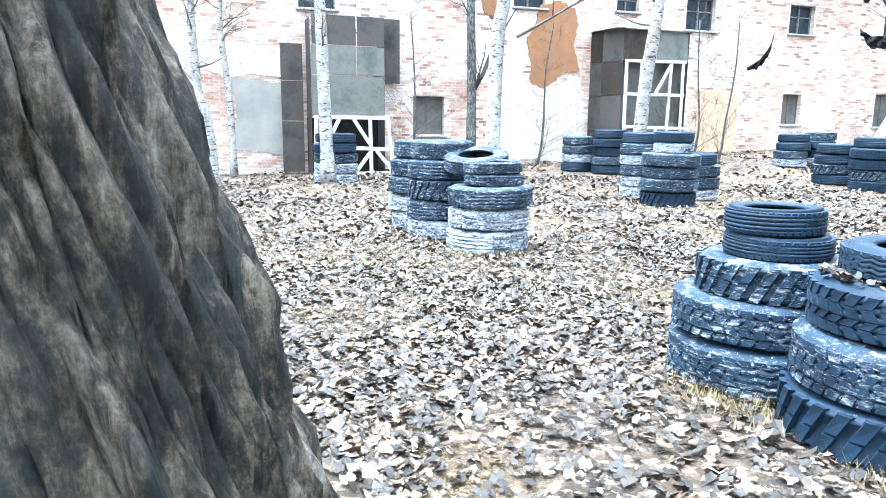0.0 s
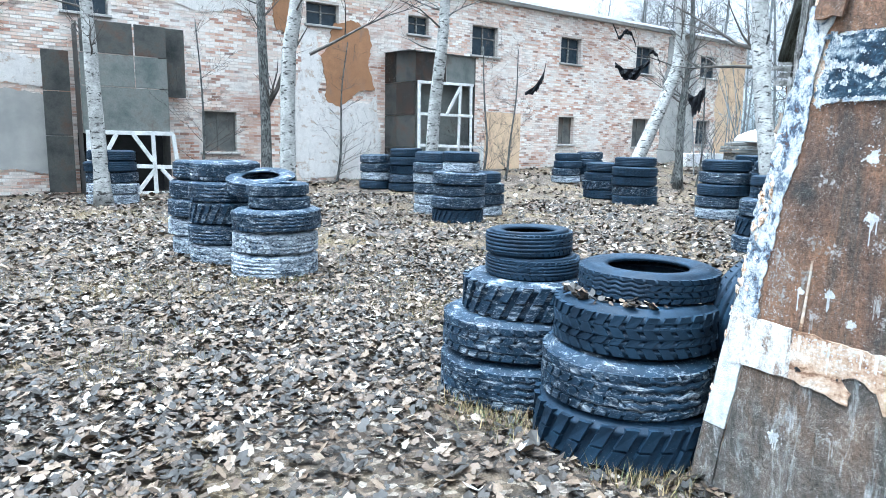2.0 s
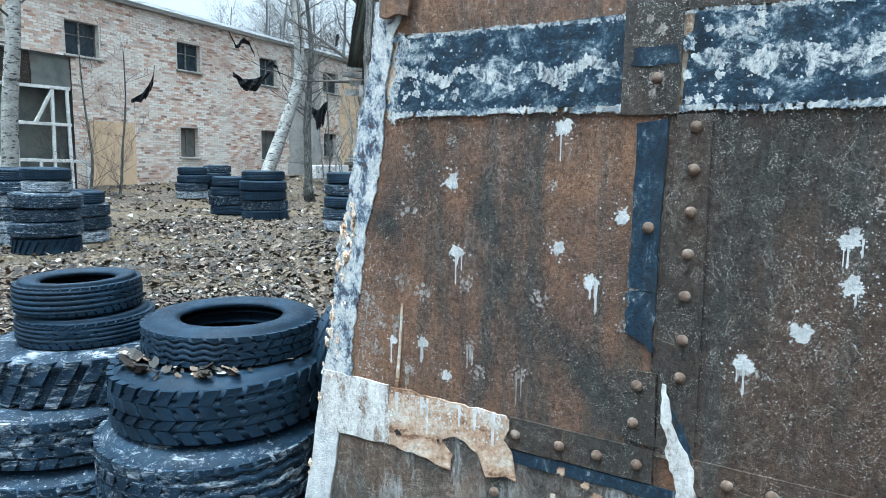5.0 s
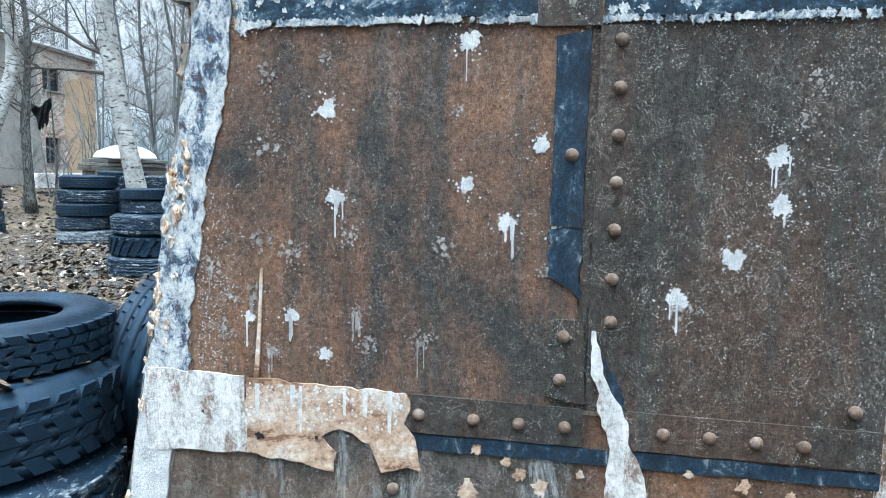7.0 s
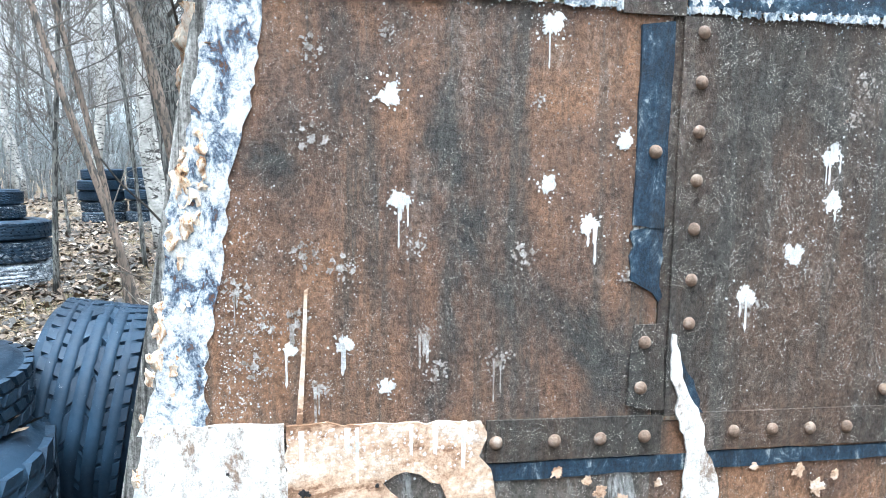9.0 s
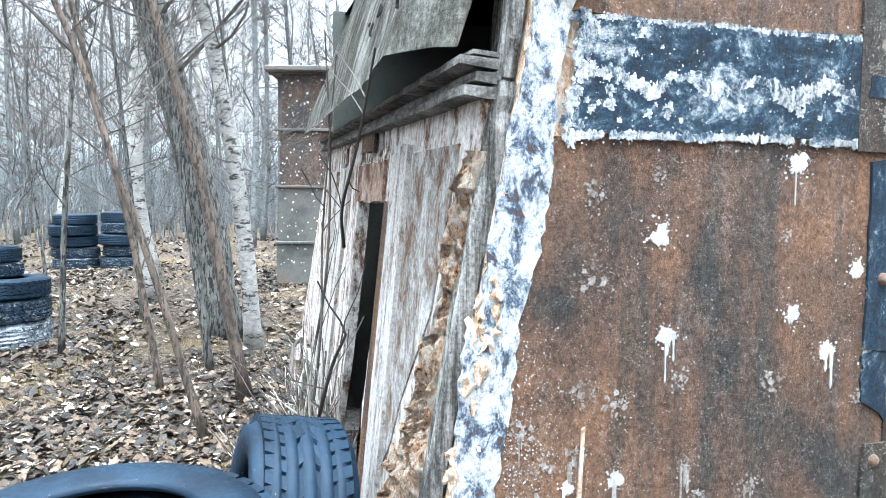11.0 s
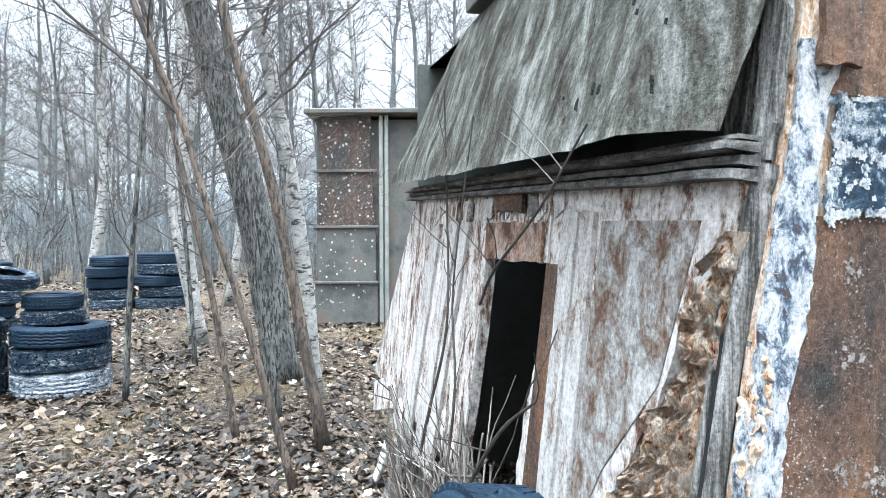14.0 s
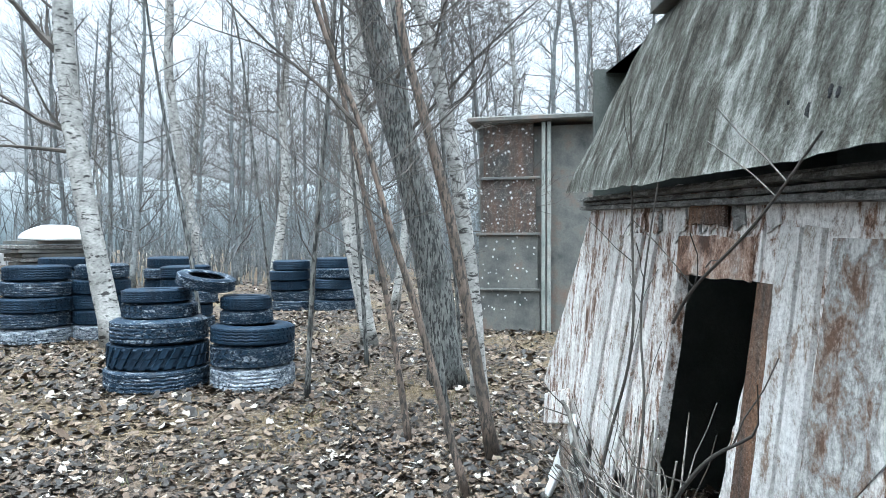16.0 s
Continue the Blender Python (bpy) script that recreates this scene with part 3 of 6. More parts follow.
    for nm, ring, mat_, lab in (
            ("plaster_patch", [(7.8, 0.2), (10.6, 0.25), (10.75, 2.0), (10.45, 3.2), (10.2, 2.9), (9.6, 2.9), (8.9, 2.7), (8.5, 3.1), (8.4, 4.8), (7.9, 4.9), (7.5, 2.5)], MAT_PLASTER, "ragged patch of white limewashed plaster"),
            ("ochre_patch", [(8.75, 2.95), (9.3, 2.75), (9.9, 3.0), (10.5, 3.3), (10.2, 4.0), (10.3, 5.2), (8.9, 5.2), (8.6, 4.6)], MAT_OCHRE, "bare ochre plaster patch on the brick"),
            ("ochre_patch", [(6.9, 4.8), (7.7, 4.8), (7.75, 6.3), (6.9, 6.3)], MAT_OCHRE, "bare ochre plaster patch on the brick"),
            ("bricked_doorway", [(15.2, 0.6), (16.95, 0.6), (16.95, 2.72), (15.2, 2.72)], MAT_PEACH, "doorway closed with smooth peach plaster"),
            ("plaster_patch", [(0.0, 2.7), (1.2, 2.75), (1.25, 3.5), (-2.2, 3.55), (-2.3, 2.9)], MAT_PLASTER, "ragged patch of white limewashed plaster"),
            ("plaster_patch", [(4.3, 5.15), (6.4, 5.15), (6.4, 6.3), (4.3, 6.3)], MAT_PLASTER, "pale rendered panel high on the brick"),
            ("plaster_patch", [(-0.4, 0.6), (1.0, 0.5), (1.1, 2.6), (-0.3, 2.6)], MAT_GREYPLASTER, "grey rendered patch on the brick"),
            ("plaster_patch", [(25.6, 1.0), (28.2, 0.9), (28.1, 6.6), (25.7, 6.6)], MAT_GREYPLASTER, "grey rendered patch on the brick"),
            ("plaster_patch", [(29.8, 0.9), (32.2, 0.9), (32.2, 6.0), (30.0, 5.6)], MAT_PEACH, "peach and grey plaster at the building's end")):
        o = slab(nm, ragged(ragged(ring, 0.5, 0.16 if nm != "bricked_doorway" else 0.01, rng), 0.07, 0.035 if nm != "bricked_doorway" else 0.01, rng), place, 0.0, 0.032 if nm != "ochre_patch" else 0.038, mat_, None)
        o.matrix_world = WALL_M
        tagged(o, lab, "plaster", kind="structure")


build_building()


def lattice(bm, at, lines, w, d):
    for (a, b), (c, e) in lines:
        add_beam(bm, at(a, b), at(c, e), w, d, -WALL_N)


def build_porch_one():
    """The sheet-clad tower that stands on timber trestles against the wall."""
    t = thing("clad_porch", "tall porch clad in grey-green metal sheets on white trestles", "porch", at=on_wall(2.7, 0.0, 0.5))
    inv = Matrix.Translation(-Vector(t.location))
    at = lambda s, z, off: inv @ on_wall(s, z, off)
    def sheet(nm, s0, s1, z0, z1, o0, o1, mat_, taper=0.0):
        bm = bmesh.new()
        ring = [at(s0, z0, o0), at(s1, z0, o0), at(s1 - taper, z1, o1), at(s0 + taper, z1, o1)]
        f = bm.faces.new([bm.verts.new(p) for p in ring])
        bmesh.ops.solidify(bm, geom=[f], thickness=0.05)
        return part(nm, bm, mat_, t)
    for k, (z0, z1) in enumerate(((1.65, 2.75), (2.77, 3.55), (3.57, 4.35))):
        for s0, s1 in ((1.62, 2.85), (2.87, 3.65)):
            sheet("cladding_sheet", s0 + 0.02 * k, s1 + 0.02, z0, z1, 1.05 - 0.04 * k, 1.01 - 0.04 * k, (MAT_GREYMETAL, MAT_GREYMETAL, MAT_DARKMETAL)[k])
    for z0, z1 in ((0.1, 1.5), (1.52, 2.6), (2.62, 3.6)):
        sheet("side_sheet", 0.85, 1.45, z0, z1, 0.55, 0.55, MAT_DARKMETAL)
    sheet("side_sheet", 3.7, 4.25, 2.6, 4.4, 0.5, 0.5, MAT_DARKMETAL)
    bm = bmesh.new()
    for s in (1.62, 3.68):
        f = bm.faces.new([bm.verts.new(at(s, z, o)) for z, o in ((0.0, 0.0), (0.0, 0.98), (4.3, 0.9), (4.3, 0.0))])
    bmesh.ops.solidify(bm, geom=bm.faces[:], thickness=0.04)
    part("side_wall", bm, MAT_DARKMETAL, t)
    # black sheet added as the shade under the porch
    bm = bmesh.new()
    bm.faces.new([bm.verts.new(at(s, z, 0.1)) for s, z in ((1.6, 0), (3.7, 0), (3.7, 1.6), (1.6, 1.6))])
    part("underporch_shade", bm, MAT_BLACK, t)
    for a, b in (((1.68, 0.02), (1.72, 1.62)), ((3.9, 0.02), (3.72, 1.62)), ((3.25, 0.02), (3.22, 1.62)), ((1.66, 1.62), (3.75, 1.62)), ((2.6, 0.78), (3.9, 0.74)),
                 ((2.4, 0.8), (2.15, 1.0)), ((2.75, 1.58), (3.2, 0.9)), ((2.35, 1.58), (2.1, 1.1)), ((2.8, 0.1), (3.25, 0.7)), ((3.9, 0.1), (3.4, 0.7)), ((2.7, 0.06), (3.95, 0.06))):
        bm = bmesh.new()
        add_beam(bm, at(a[0], a[1], 1.1), at(b[0], b[1], 1.1), 0.1, 0.06, -WALL_N)
        part("trestle_beam", bm, MAT_WHITEWOOD, t)


build_porch_one()


def build_porch_two():
    """The second porch, with a white window lattice in front."""
    t = thing("lattice_porch", "grey sheet-clad porch with a white window lattice", "porch", at=on_wall(12.3, foot(12.3), 0.75))
    inv = Matrix.Translation(-Vector(t.location))
    at = lambda s, z, off: inv @ on_wall(s, z, off)
    def sheet(nm, corners, mat_):
        bm = bmesh.new()
        f = bm.faces.new([bm.verts.new(at(*p)) for p in corners])
        bmesh.ops.solidify(bm, geom=[f], thickness=0.05)
        part(nm, bm, mat_, t)
    for k, (z0, z1) in enumerate(((0.3, 1.35), (1.37, 2.4), (2.42, 3.45), (3.47, 4.45))):
        for o0, o1 in ((0.0, 0.72), (0.74, 1.5)):
            sheet("side_sheet", [(10.85, z0, o0), (10.95 + 0.15 * (o1 > 1), z0, o1), (10.95 + 0.15 * (o1 > 1), z1, o1), (10.85, z1, o0)], MAT_DARKMETAL if (k + (o1 > 1)) % 3 else MAT_BROWNMETAL)
    for s0, s1, m in ((11.1, 12.3, MAT_BROWNMETAL), (12.32, 13.5, MAT_GREYMETAL)):
        sheet("front_sheet", [(s0, 3.5, 1.5), (s1, 3.5, 1.5), (s1, 4.4, 1.45), (s0, 4.4, 1.45)], m)
    sheet("side_sheet", [(13.52, 0.4, 0), (13.52, 0.4, 1.5), (13.52, 4.4, 1.5), (13.52, 4.4, 0)], MAT_DARKMETAL)
    sheet("top_sheet", [(10.8, 4.46, 0), (13.6, 4.46, 0), (13.6, 4.42, 1.55), (10.8, 4.42, 1.55)], MAT_DARKMETAL)
    sheet("dark_panel", [(11.2, 0.4, 1.2), (13.5, 0.4, 1.2), (13.5, 3.5, 1.2), (11.2, 3.5, 1.2)], MAT_GREYMETAL)
    for a, b in (((11.24, 0.4), (11.2, 3.5)), ((11.75, 0.4), (11.75, 3.5)), ((12.8, 0.4), (12.85, 3.5)), ((13.35, 0.4), (13.3, 3.5)), ((11.2, 1.45), (13.9, 1.4)),
                 ((11.2, 2.45), (13.4, 2.45)), ((11.2, 3.45), (13.4, 3.48)), ((12.4, 0.5), (12.4, 1.4)), ((13.85, 0.4), (13.85, 1.45)), ((12.3, 2.45), (12.85, 3.4)), ((11.75, 0.9), (12.8, 0.9))):
        bm = bmesh.new()
        add_beam(bm, at(a[0], a[1], 1.56), at(b[0], b[1], 1.56), 0.09, 0.06, -WALL_N)
        part("lattice_bar", bm, MAT_WHITEWOOD, t)


build_porch_two()


def build_low_wall():
    t = thing("low_white_wall", "low white concrete block wall by the building's end", "low wall", at=(on_wall(25.5, foot(25), 3)))
    inv = Matrix.Translation(-Vector(t.location))
    for k in range(4):
        bm = bmesh.new()
        a, b = inv @ on_wall(23.3 + 1.3 * k, 1.05 + 0.02 * (k % 2), 3), inv @ on_wall(24.57 + 1.3 * k, 1.05, 3)
        add_beam(bm, a, b, 0.55, 0.3, WALL_N, 0.02)
        part("concrete_block", bm, MAT_SNOWSHEET, t)


build_low_wall()


# ---- the steel-plated bunker ----
FN = Vector((-1, -0.279, 0.011)).normalized()
SN = Vector((-0.275, 1, 0.09)).normalized()


def FP(y, z, off=0.0):
    return Vector((3.042 - 0.279 * y + 0.011 * z, y, z)) + FN * off


def SP(x, z, off=0.0):
    return Vector((x, 1.93 + 0.275 * x - 0.09 * z, z)) + SN * off


def splat(y, z, r, rng, drips=0, star=True):
    """Outline of a thrown blob of paint, with drips running down."""
    n = 44
    ring = []
    ph = rng.uniform(0, 50)
    for k in range(n):
        a = 2 * math.pi * k / n
        lobe = noise.noise(Vector((math.cos(a) * 1.3 + ph, math.sin(a) * 1.3, 0)))
        fine = noise.noise(Vector((math.cos(a) * 5 + ph, math.sin(a) * 5, 7)))
        q = r * (0.68 + 0.45 * lobe + 0.4 * fine + (rng.uniform(0, 0.3) if star and rng.random() < 0.15 else 0))
        q = max(q, r * 0.2)
        dz = math.sin(a) * q * 1.05
        ring.append((y + math.cos(a) * q, z + dz))
    return ring


def dots_on(bm, place, rng, count, where, lo, hi, off):
    """Small flat flecks of paint."""
    for _ in range(count):
        (y, z), r, a = where(), lo + (hi - lo) * rng.random() ** 2.5, rng.uniform(0, 6.28)
        add_slab(bm, [(y + r * rng.uniform(0.6, 1.2) * math.cos(a + k * 1.05), z + r * rng.uniform(0.6, 1.3) * math.sin(a + k * 1.05)) for k in range(6)], place, off - 0.0012, off)


def build_bunker():
    rng = random.Random(11)
    b = thing("steel_bunker", "leaning bunker clad in rusty riveted steel and peeling boards", "bunker", at=FP(1.7, 0))
    inv = Matrix.Translation(-Vector(b.location))
    F = lambda y, z, off=0.0: inv @ FP(y, z, off)
    S = lambda x, z, off=0.0: inv @ SP(x, z, off)
    left = lambda z: 2.66 - 0.16 * z          # the slanting edge of the front
    right = lambda z: 0.845 - 0.035 * z
    # front: base plate, then the sheets on it
    slab("front_backing", [(left(0), -0.1), (left(2.9), 2.9), (right(2.9), 2.9), (right(0), -0.1)], F, -0.035, -0.004, MAT_FOAM, b)
    seam = lambda z: 1.475 - 0.012 * (z - 0.8)
    slab("front_sheet", [(left(0.8) - 0.05, 0.79), (left(1.67) - 0.05, 1.67), (seam(1.67) + 0.01, 1.675), (seam(0.8) + 0.01, 0.765)], F, 0, 0.004, MAT_RUST, b)
    slab("front_sheet", [(seam(0.8) + 0.006, 0.77), (seam(1.67) + 0.006, 1.675), (right(1.67), 1.68), (right(0.8), 0.755)], F, 0, 0.005, MAT_RUST_DARK, b)
    slab("front_sheet", [(left(1.93) - 0.05, 1.915), (left(2.9), 2.9), (seam(2.9) + 0.008, 2.9), (seam(1.9) + 0.008, 1.91)], F, 0, 0.004, MAT_RUST, b)
    slab("front_sheet", [(seam(1.9), 1.915), (seam(2.9), 2.9), (right(2.9), 2.9), (right(1.9), 1.905)], F, 0, 0.005, MAT_RUST_DARK, b)
    slab("lower_sheet", [(left(0) - 0.1, -0.05), (left(0.78) - 0.1, 0.775), (seam(0.6), 0.755), (seam(0), -0.05)], F, 0, 0.004, MAT_RUST_GREY, b)
    slab("lower_sheet", [(seam(0), -0.05), (seam(0.6), 0.755), (right(0.6), 0.74), (right(0), -0.05)], F, 0, 0.004, MAT_RUST, b)
    # painted edge strip
    slab("edge_strip", ragged(ragged([(left(0.8) - 0.115, 0.8), (left(1.2) - 0.085, 1.2), (left(1.66) - 0.095, 1.66), (left(2.03) - 0.09, 2.03), (left(2.03), 2.03), (left(0.8), 0.8)], 0.11, 0.014, rng), 0.02, 0.005, rng), F, 0.0, 0.009, MAT_RUST_EDGE, b, "flaking white and blue edge paint")
    slab("edge_strip", ragged([(left(0.3) - 0.10, 0.3), (left(0.8) - 0.10, 0.8), (left(0.8), 0.8), (left(0.3), 0.3)], 0.06, 0.004, rng), F, 0.0, 0.011, MAT_WHITE, b, "white painted edge strip")
    slab("edge_strip", ragged([(left(0) - 0.10, -0.05), (left(0.3) - 0.10, 0.3), (left(0.3), 0.3), (left(0), -0.05)], 0.06, 0.004, rng), F, 0.0, 0.01, MAT_RUST_GREY, b)
    # navy bands with white borders
    for y0, y1 in ((left(1.8) - 0.10, 1.578), (1.446, right(1.8) + 0.01)):
        slab("blue_band", ragged([(y0, 1.68), (y0 - 0.02, 1.905), (y1, 1.915), (y1, 1.685)], 0.05, 0.003, rng), F, 0.004, 0.010, MAT_BAND, b, "scratched navy blue painted band")
        for z, thick in ((1.676, 0.014), (1.906, 0.010)):
            bm = bmesh.new()
            for k in range(int((y1 - y0) / -0.011)):
                y = y0 - 0.011 * k
                if rng.random() < 0.88:
                    add_slab(bm, splat(y, z + 0.007 * noise.noise(Vector((y * 9, z, 0))), thick * rng.uniform(0.6, 1.1), rng)[::2], F, 0.0095, 0.0104 + 0.0001 * (k % 5))
            dots_on(bm, F, rng, 90, lambda: (rng.uniform(y1, y0), z + rng.gauss(0, 0.022)), 0.0008, 0.003, 0.0102)
            tagged(part("white_border", bm, MAT_SCUFF, b), kind="stuff")
        bm = bmesh.new()
        n = int((y0 - y1) / 0.006)
        for k in range(n):
            u = k / n
            y = y0 + (y1 - y0) * (0.05 + 0.91 * u)
            w = 1.787 + 0.026 * math.sin(u * 23) * (0.4 + abs(noise.noise(Vector((u * 5, 3, y0))))) + 0.012 * noise.noise(Vector((u * 30, 0, y0)))
            r = 0.010 + 0.026 * max(0.0, noise.noise(Vector((u * 11, y0, 8))) + 0.35) * rng.uniform(0.6, 1.1)
            add_slab(bm, splat(y, w, r, rng)[::2], F, 0.0095, 0.0104 + 0.0001 * (k % 7))
            if k % 9 == 0:
                add_slab(bm, splat(y, w - 0.045 + rng.uniform(-0.02, 0.02), rng.uniform(0.006, 0.015), rng)[::2], F, 0.0095, 0.0103)
        for k in range(34):
            add_slab(bm, splat(y0 - abs(rng.gauss(0, 0.10)), 1.79 + rng.uniform(-0.10, 0.10), rng.uniform(0.006, 0.02), rng)[::2], F, 0.0095, 0.0103 + 0.0001 * (k % 5))
        dots_on(bm, F, rng, 420, lambda: (rng.uniform(y1, y0), 1.79 + rng.gauss(0, 0.06)), 0.0008, 0.0032, 0.0102)
        tagged(part("white_scroll", bm, MAT_SCROLL, b), kind="stuff")
    bm = bmesh.new()
    for k in range(26):
        z = 1.66 + 0.01 * k
        add_slab(bm, splat(left(z) - 0.118 + rng.gauss(0, 0.007), z, rng.uniform(0.009, 0.02), rng)[::2], F, 0.0095, 0.0106 + 0.0001 * (k % 5))
    tagged(part("white_border", bm, MAT_SCUFF, b), kind="stuff")
    # upright strap, seam strip and rivets
    slab("blue_strap", ragged([(1.548, 1.21), (1.545, 1.64), (1.472, 1.65), (1.478, 1.2)], 0.05, 0.002, rng), F, 0.004, 0.011, MAT_NAVY, b, "navy painted upright strap")
    slab("torn_strap", ragged([(1.55, 1.09), (1.55, 1.2), (1.48, 1.2), (1.475, 1.03), (1.5, 1.06)], 0.02, 0.007, rng), F, 0.004, 0.009, MAT_NAVY, b)
    slab("strap_end", ragged([(1.548, 0.80), (1.535, 0.985), (1.465, 0.985), (1.458, 0.78)], 0.04, 0.003, rng), F, 0.005, 0.012, MAT_RUST_DARK, b)
    slab("seam_strip", [(1.455, 0.77), (1.452, 1.66), (1.372, 1.66), (1.362, 0.77)], F, 0.005, 0.013, MAT_RUST_DARK, b)
    slab("seam_strip", [(1.59, 1.66), (1.585, 2.9), (1.45, 2.9), (1.45, 1.66)], F, 0.005, 0.012, MAT_RUST_DARK, b)
    slab("blue_patch", ragged([(1.567, 1.782), (1.565, 1.826), (1.458, 1.83), (1.457, 1.786)], 0.02, 0.003, rng), F, 0.0115, 0.0135, MAT_NAVY, b, "short navy dash across the seam strip")
    bm = bmesh.new()
    for y, z, r in ((1.505, 1.752, 0.024), (1.515, 1.715, 0.013), (1.50, 1.87, 0.018), (1.53, 1.90, 0.014)):
        add_slab(bm, splat(y, z, r, rng), F, 0.0115, 0.0128)
    dots_on(bm, F, rng, 260, lambda: (1.515 + rng.gauss(0, 0.03), 1.80 + rng.gauss(0, 0.07)), 0.0008, 0.003, 0.0127)
    tagged(part("paint_splat", bm, MAT_WORN, b), kind="stuff")
    slab("bottom_strip", [(1.86, 0.69), (1.86, 0.785), (1.46, 0.772), (1.46, 0.68)], F, 0.005, 0.012, MAT_RUST_DARK, b)
    slab("bottom_strip", [(1.37, 0.68), (1.37, 0.772), (right(0.7), 0.756), (right(0.7), 0.665)], F, 0.005, 0.012, MAT_RUST_DARK, b)
    slab("blue_line", ragged([(1.87, 0.648), (1.87, 0.686), (right(0.7), 0.66), (right(0.7), 0.622)], 0.06, 0.003, rng), F, 0.004, 0.009, MAT_NAVY, b, "narrow navy painted line")
    riv = [(1.407, z) for z in (1.628, 1.522, 1.415, 1.308, 1.2, 1.085, 0.985)] + [(1.505, 1.75), (1.505, 1.37), (1.51, 0.945), (1.515, 0.84)]
    riv += [(1.84, 0.735), (1.71, 0.73), (1.605, 0.727), (1.50, 0.725), (1.28, 0.722), (1.18, 0.72), (1.08, 0.716), (0.98, 0.713), (0.88, 0.80)]
    riv += [(y, 0.54 - 0.02 * k) for k, y in enumerate((1.9, 1.7, 1.3))]
    for y, z in riv:
        bm = bmesh.new()
        q = FN.to_track_quat("Z", "Y").to_matrix().to_4x4()
        q.translation = F(y, z, 0.011)
        bmesh.ops.create_uvsphere(bm, u_segments=12, v_segments=6, radius=0.016, matrix=q @ Matrix.Diagonal((1, 1, 0.75, 1)))
        part("rivet", bm, MAT_RIVET, b, smooth=True)
    # torn veneer at the foot
    slab("painted_strip", ragged([(left(0.8), 0.60), (left(0.82), 0.82), (2.27, 0.806), (2.272, 0.72), (2.262, 0.61)], 0.03, 0.004, rng), F, 0.006, 0.0135, MAT_DIRTYWHITE, b, "strip of veneer still painted white")
    slab("veneer_strip", ragged([(2.27, 0.61), (2.272, 0.805), (1.875, 0.785), (1.86, 0.75), (1.872, 0.71), (1.85, 0.675), (1.83, 0.59), (1.87, 0.60), (1.93, 0.575), (1.955, 0.65), (2.0, 0.672), (2.03, 0.69), (2.075, 0.665), (2.045, 0.62), (2.05, 0.572), (2.13, 0.59)], 0.022, 0.005, rng), F, 0.006, 0.012, MAT_CREAM, b, "torn tan veneer strip with a hole")
    bm = bmesh.new()
    dots_on(bm, F, rng, 420, lambda: (rng.uniform(1.88, 2.3), 0.79 - abs(rng.gauss(0, 0.05))), 0.001, 0.005, 0.0126)
    for y in (2.24, 2.15, 2.13, 2.02, 1.97, 1.91):
        ln, w = rng.uniform(0.04, 0.12), rng.uniform(0.003, 0.007)
        add_slab(bm, [(y - w, 0.79), (y + w, 0.79), (y + w * 0.7, 0.79 - ln), (y - w * 0.6, 0.785 - ln)], F, 0.011, 0.0127)
    tagged(part("paint_run", bm, MAT_WHITE, b), kind="stuff")
    # black patches on the veneer for the dark inside small worn holes
    for y, z, r in ((2.235, 0.655, 0.013), (2.09, 0.66, 0.006), (2.38, 0.71, 0.005)):
        slab("worn_hole", splat(y, z, r, rng), F, 0.012, 0.0142, MAT_BLACK, b)
    slab("hanging_strip", ragged([(1.446, 0.965), (1.436, 0.962), (1.418, 0.86), (1.385, 0.80), (1.36, 0.745), (1.352, 0.68), (1.325, 0.64), (1.31, 0.57), (1.33, 0.5), (1.40, 0.5), (1.405, 0.6), (1.395, 0.66), (1.405, 0.72), (1.43, 0.77), (1.425, 0.81), (1.445, 0.86)], 0.018, 0.004, rng), F, 0.013, 0.019, MAT_DIRTYWHITE, b, "torn white strip hanging over the seam")
    slab("torn_gap", ragged([(1.425, 0.90), (1.395, 0.86), (1.372, 0.80), (1.362, 0.77), (1.385, 0.79), (1.41, 0.85)], 0.012, 0.004, rng), F, 0.0128, 0.0142, MAT_NAVY, b)
    for y, z, r in ((1.70, 0.655, 0.017), (1.63, 0.63, 0.014), (1.60, 0.60, 0.02), (1.55, 0.57, 0.026), (1.72, 0.55, 0.03), (1.46, 0.61, 0.012), (1.22, 0.63, 0.012), (1.10, 0.61, 0.02), (1.0, 0.59, 0.016), (1.05, 0.56, 0.025)):
        slab("veneer_scrap", splat(y, z, r, rng), F, 0.010, 0.013, MAT_CREAM, b)
    slab("rust_tag", ragged([(left(2.05) - 0.02, 1.965), (left(2.15) - 0.02, 2.10), (left(2.15) - 0.12, 2.10), (left(2.05) - 0.12, 1.97)], 0.03, 0.006, rng), F, 0.012, 0.03, MAT_RUST, b, "small torn rusty tag")
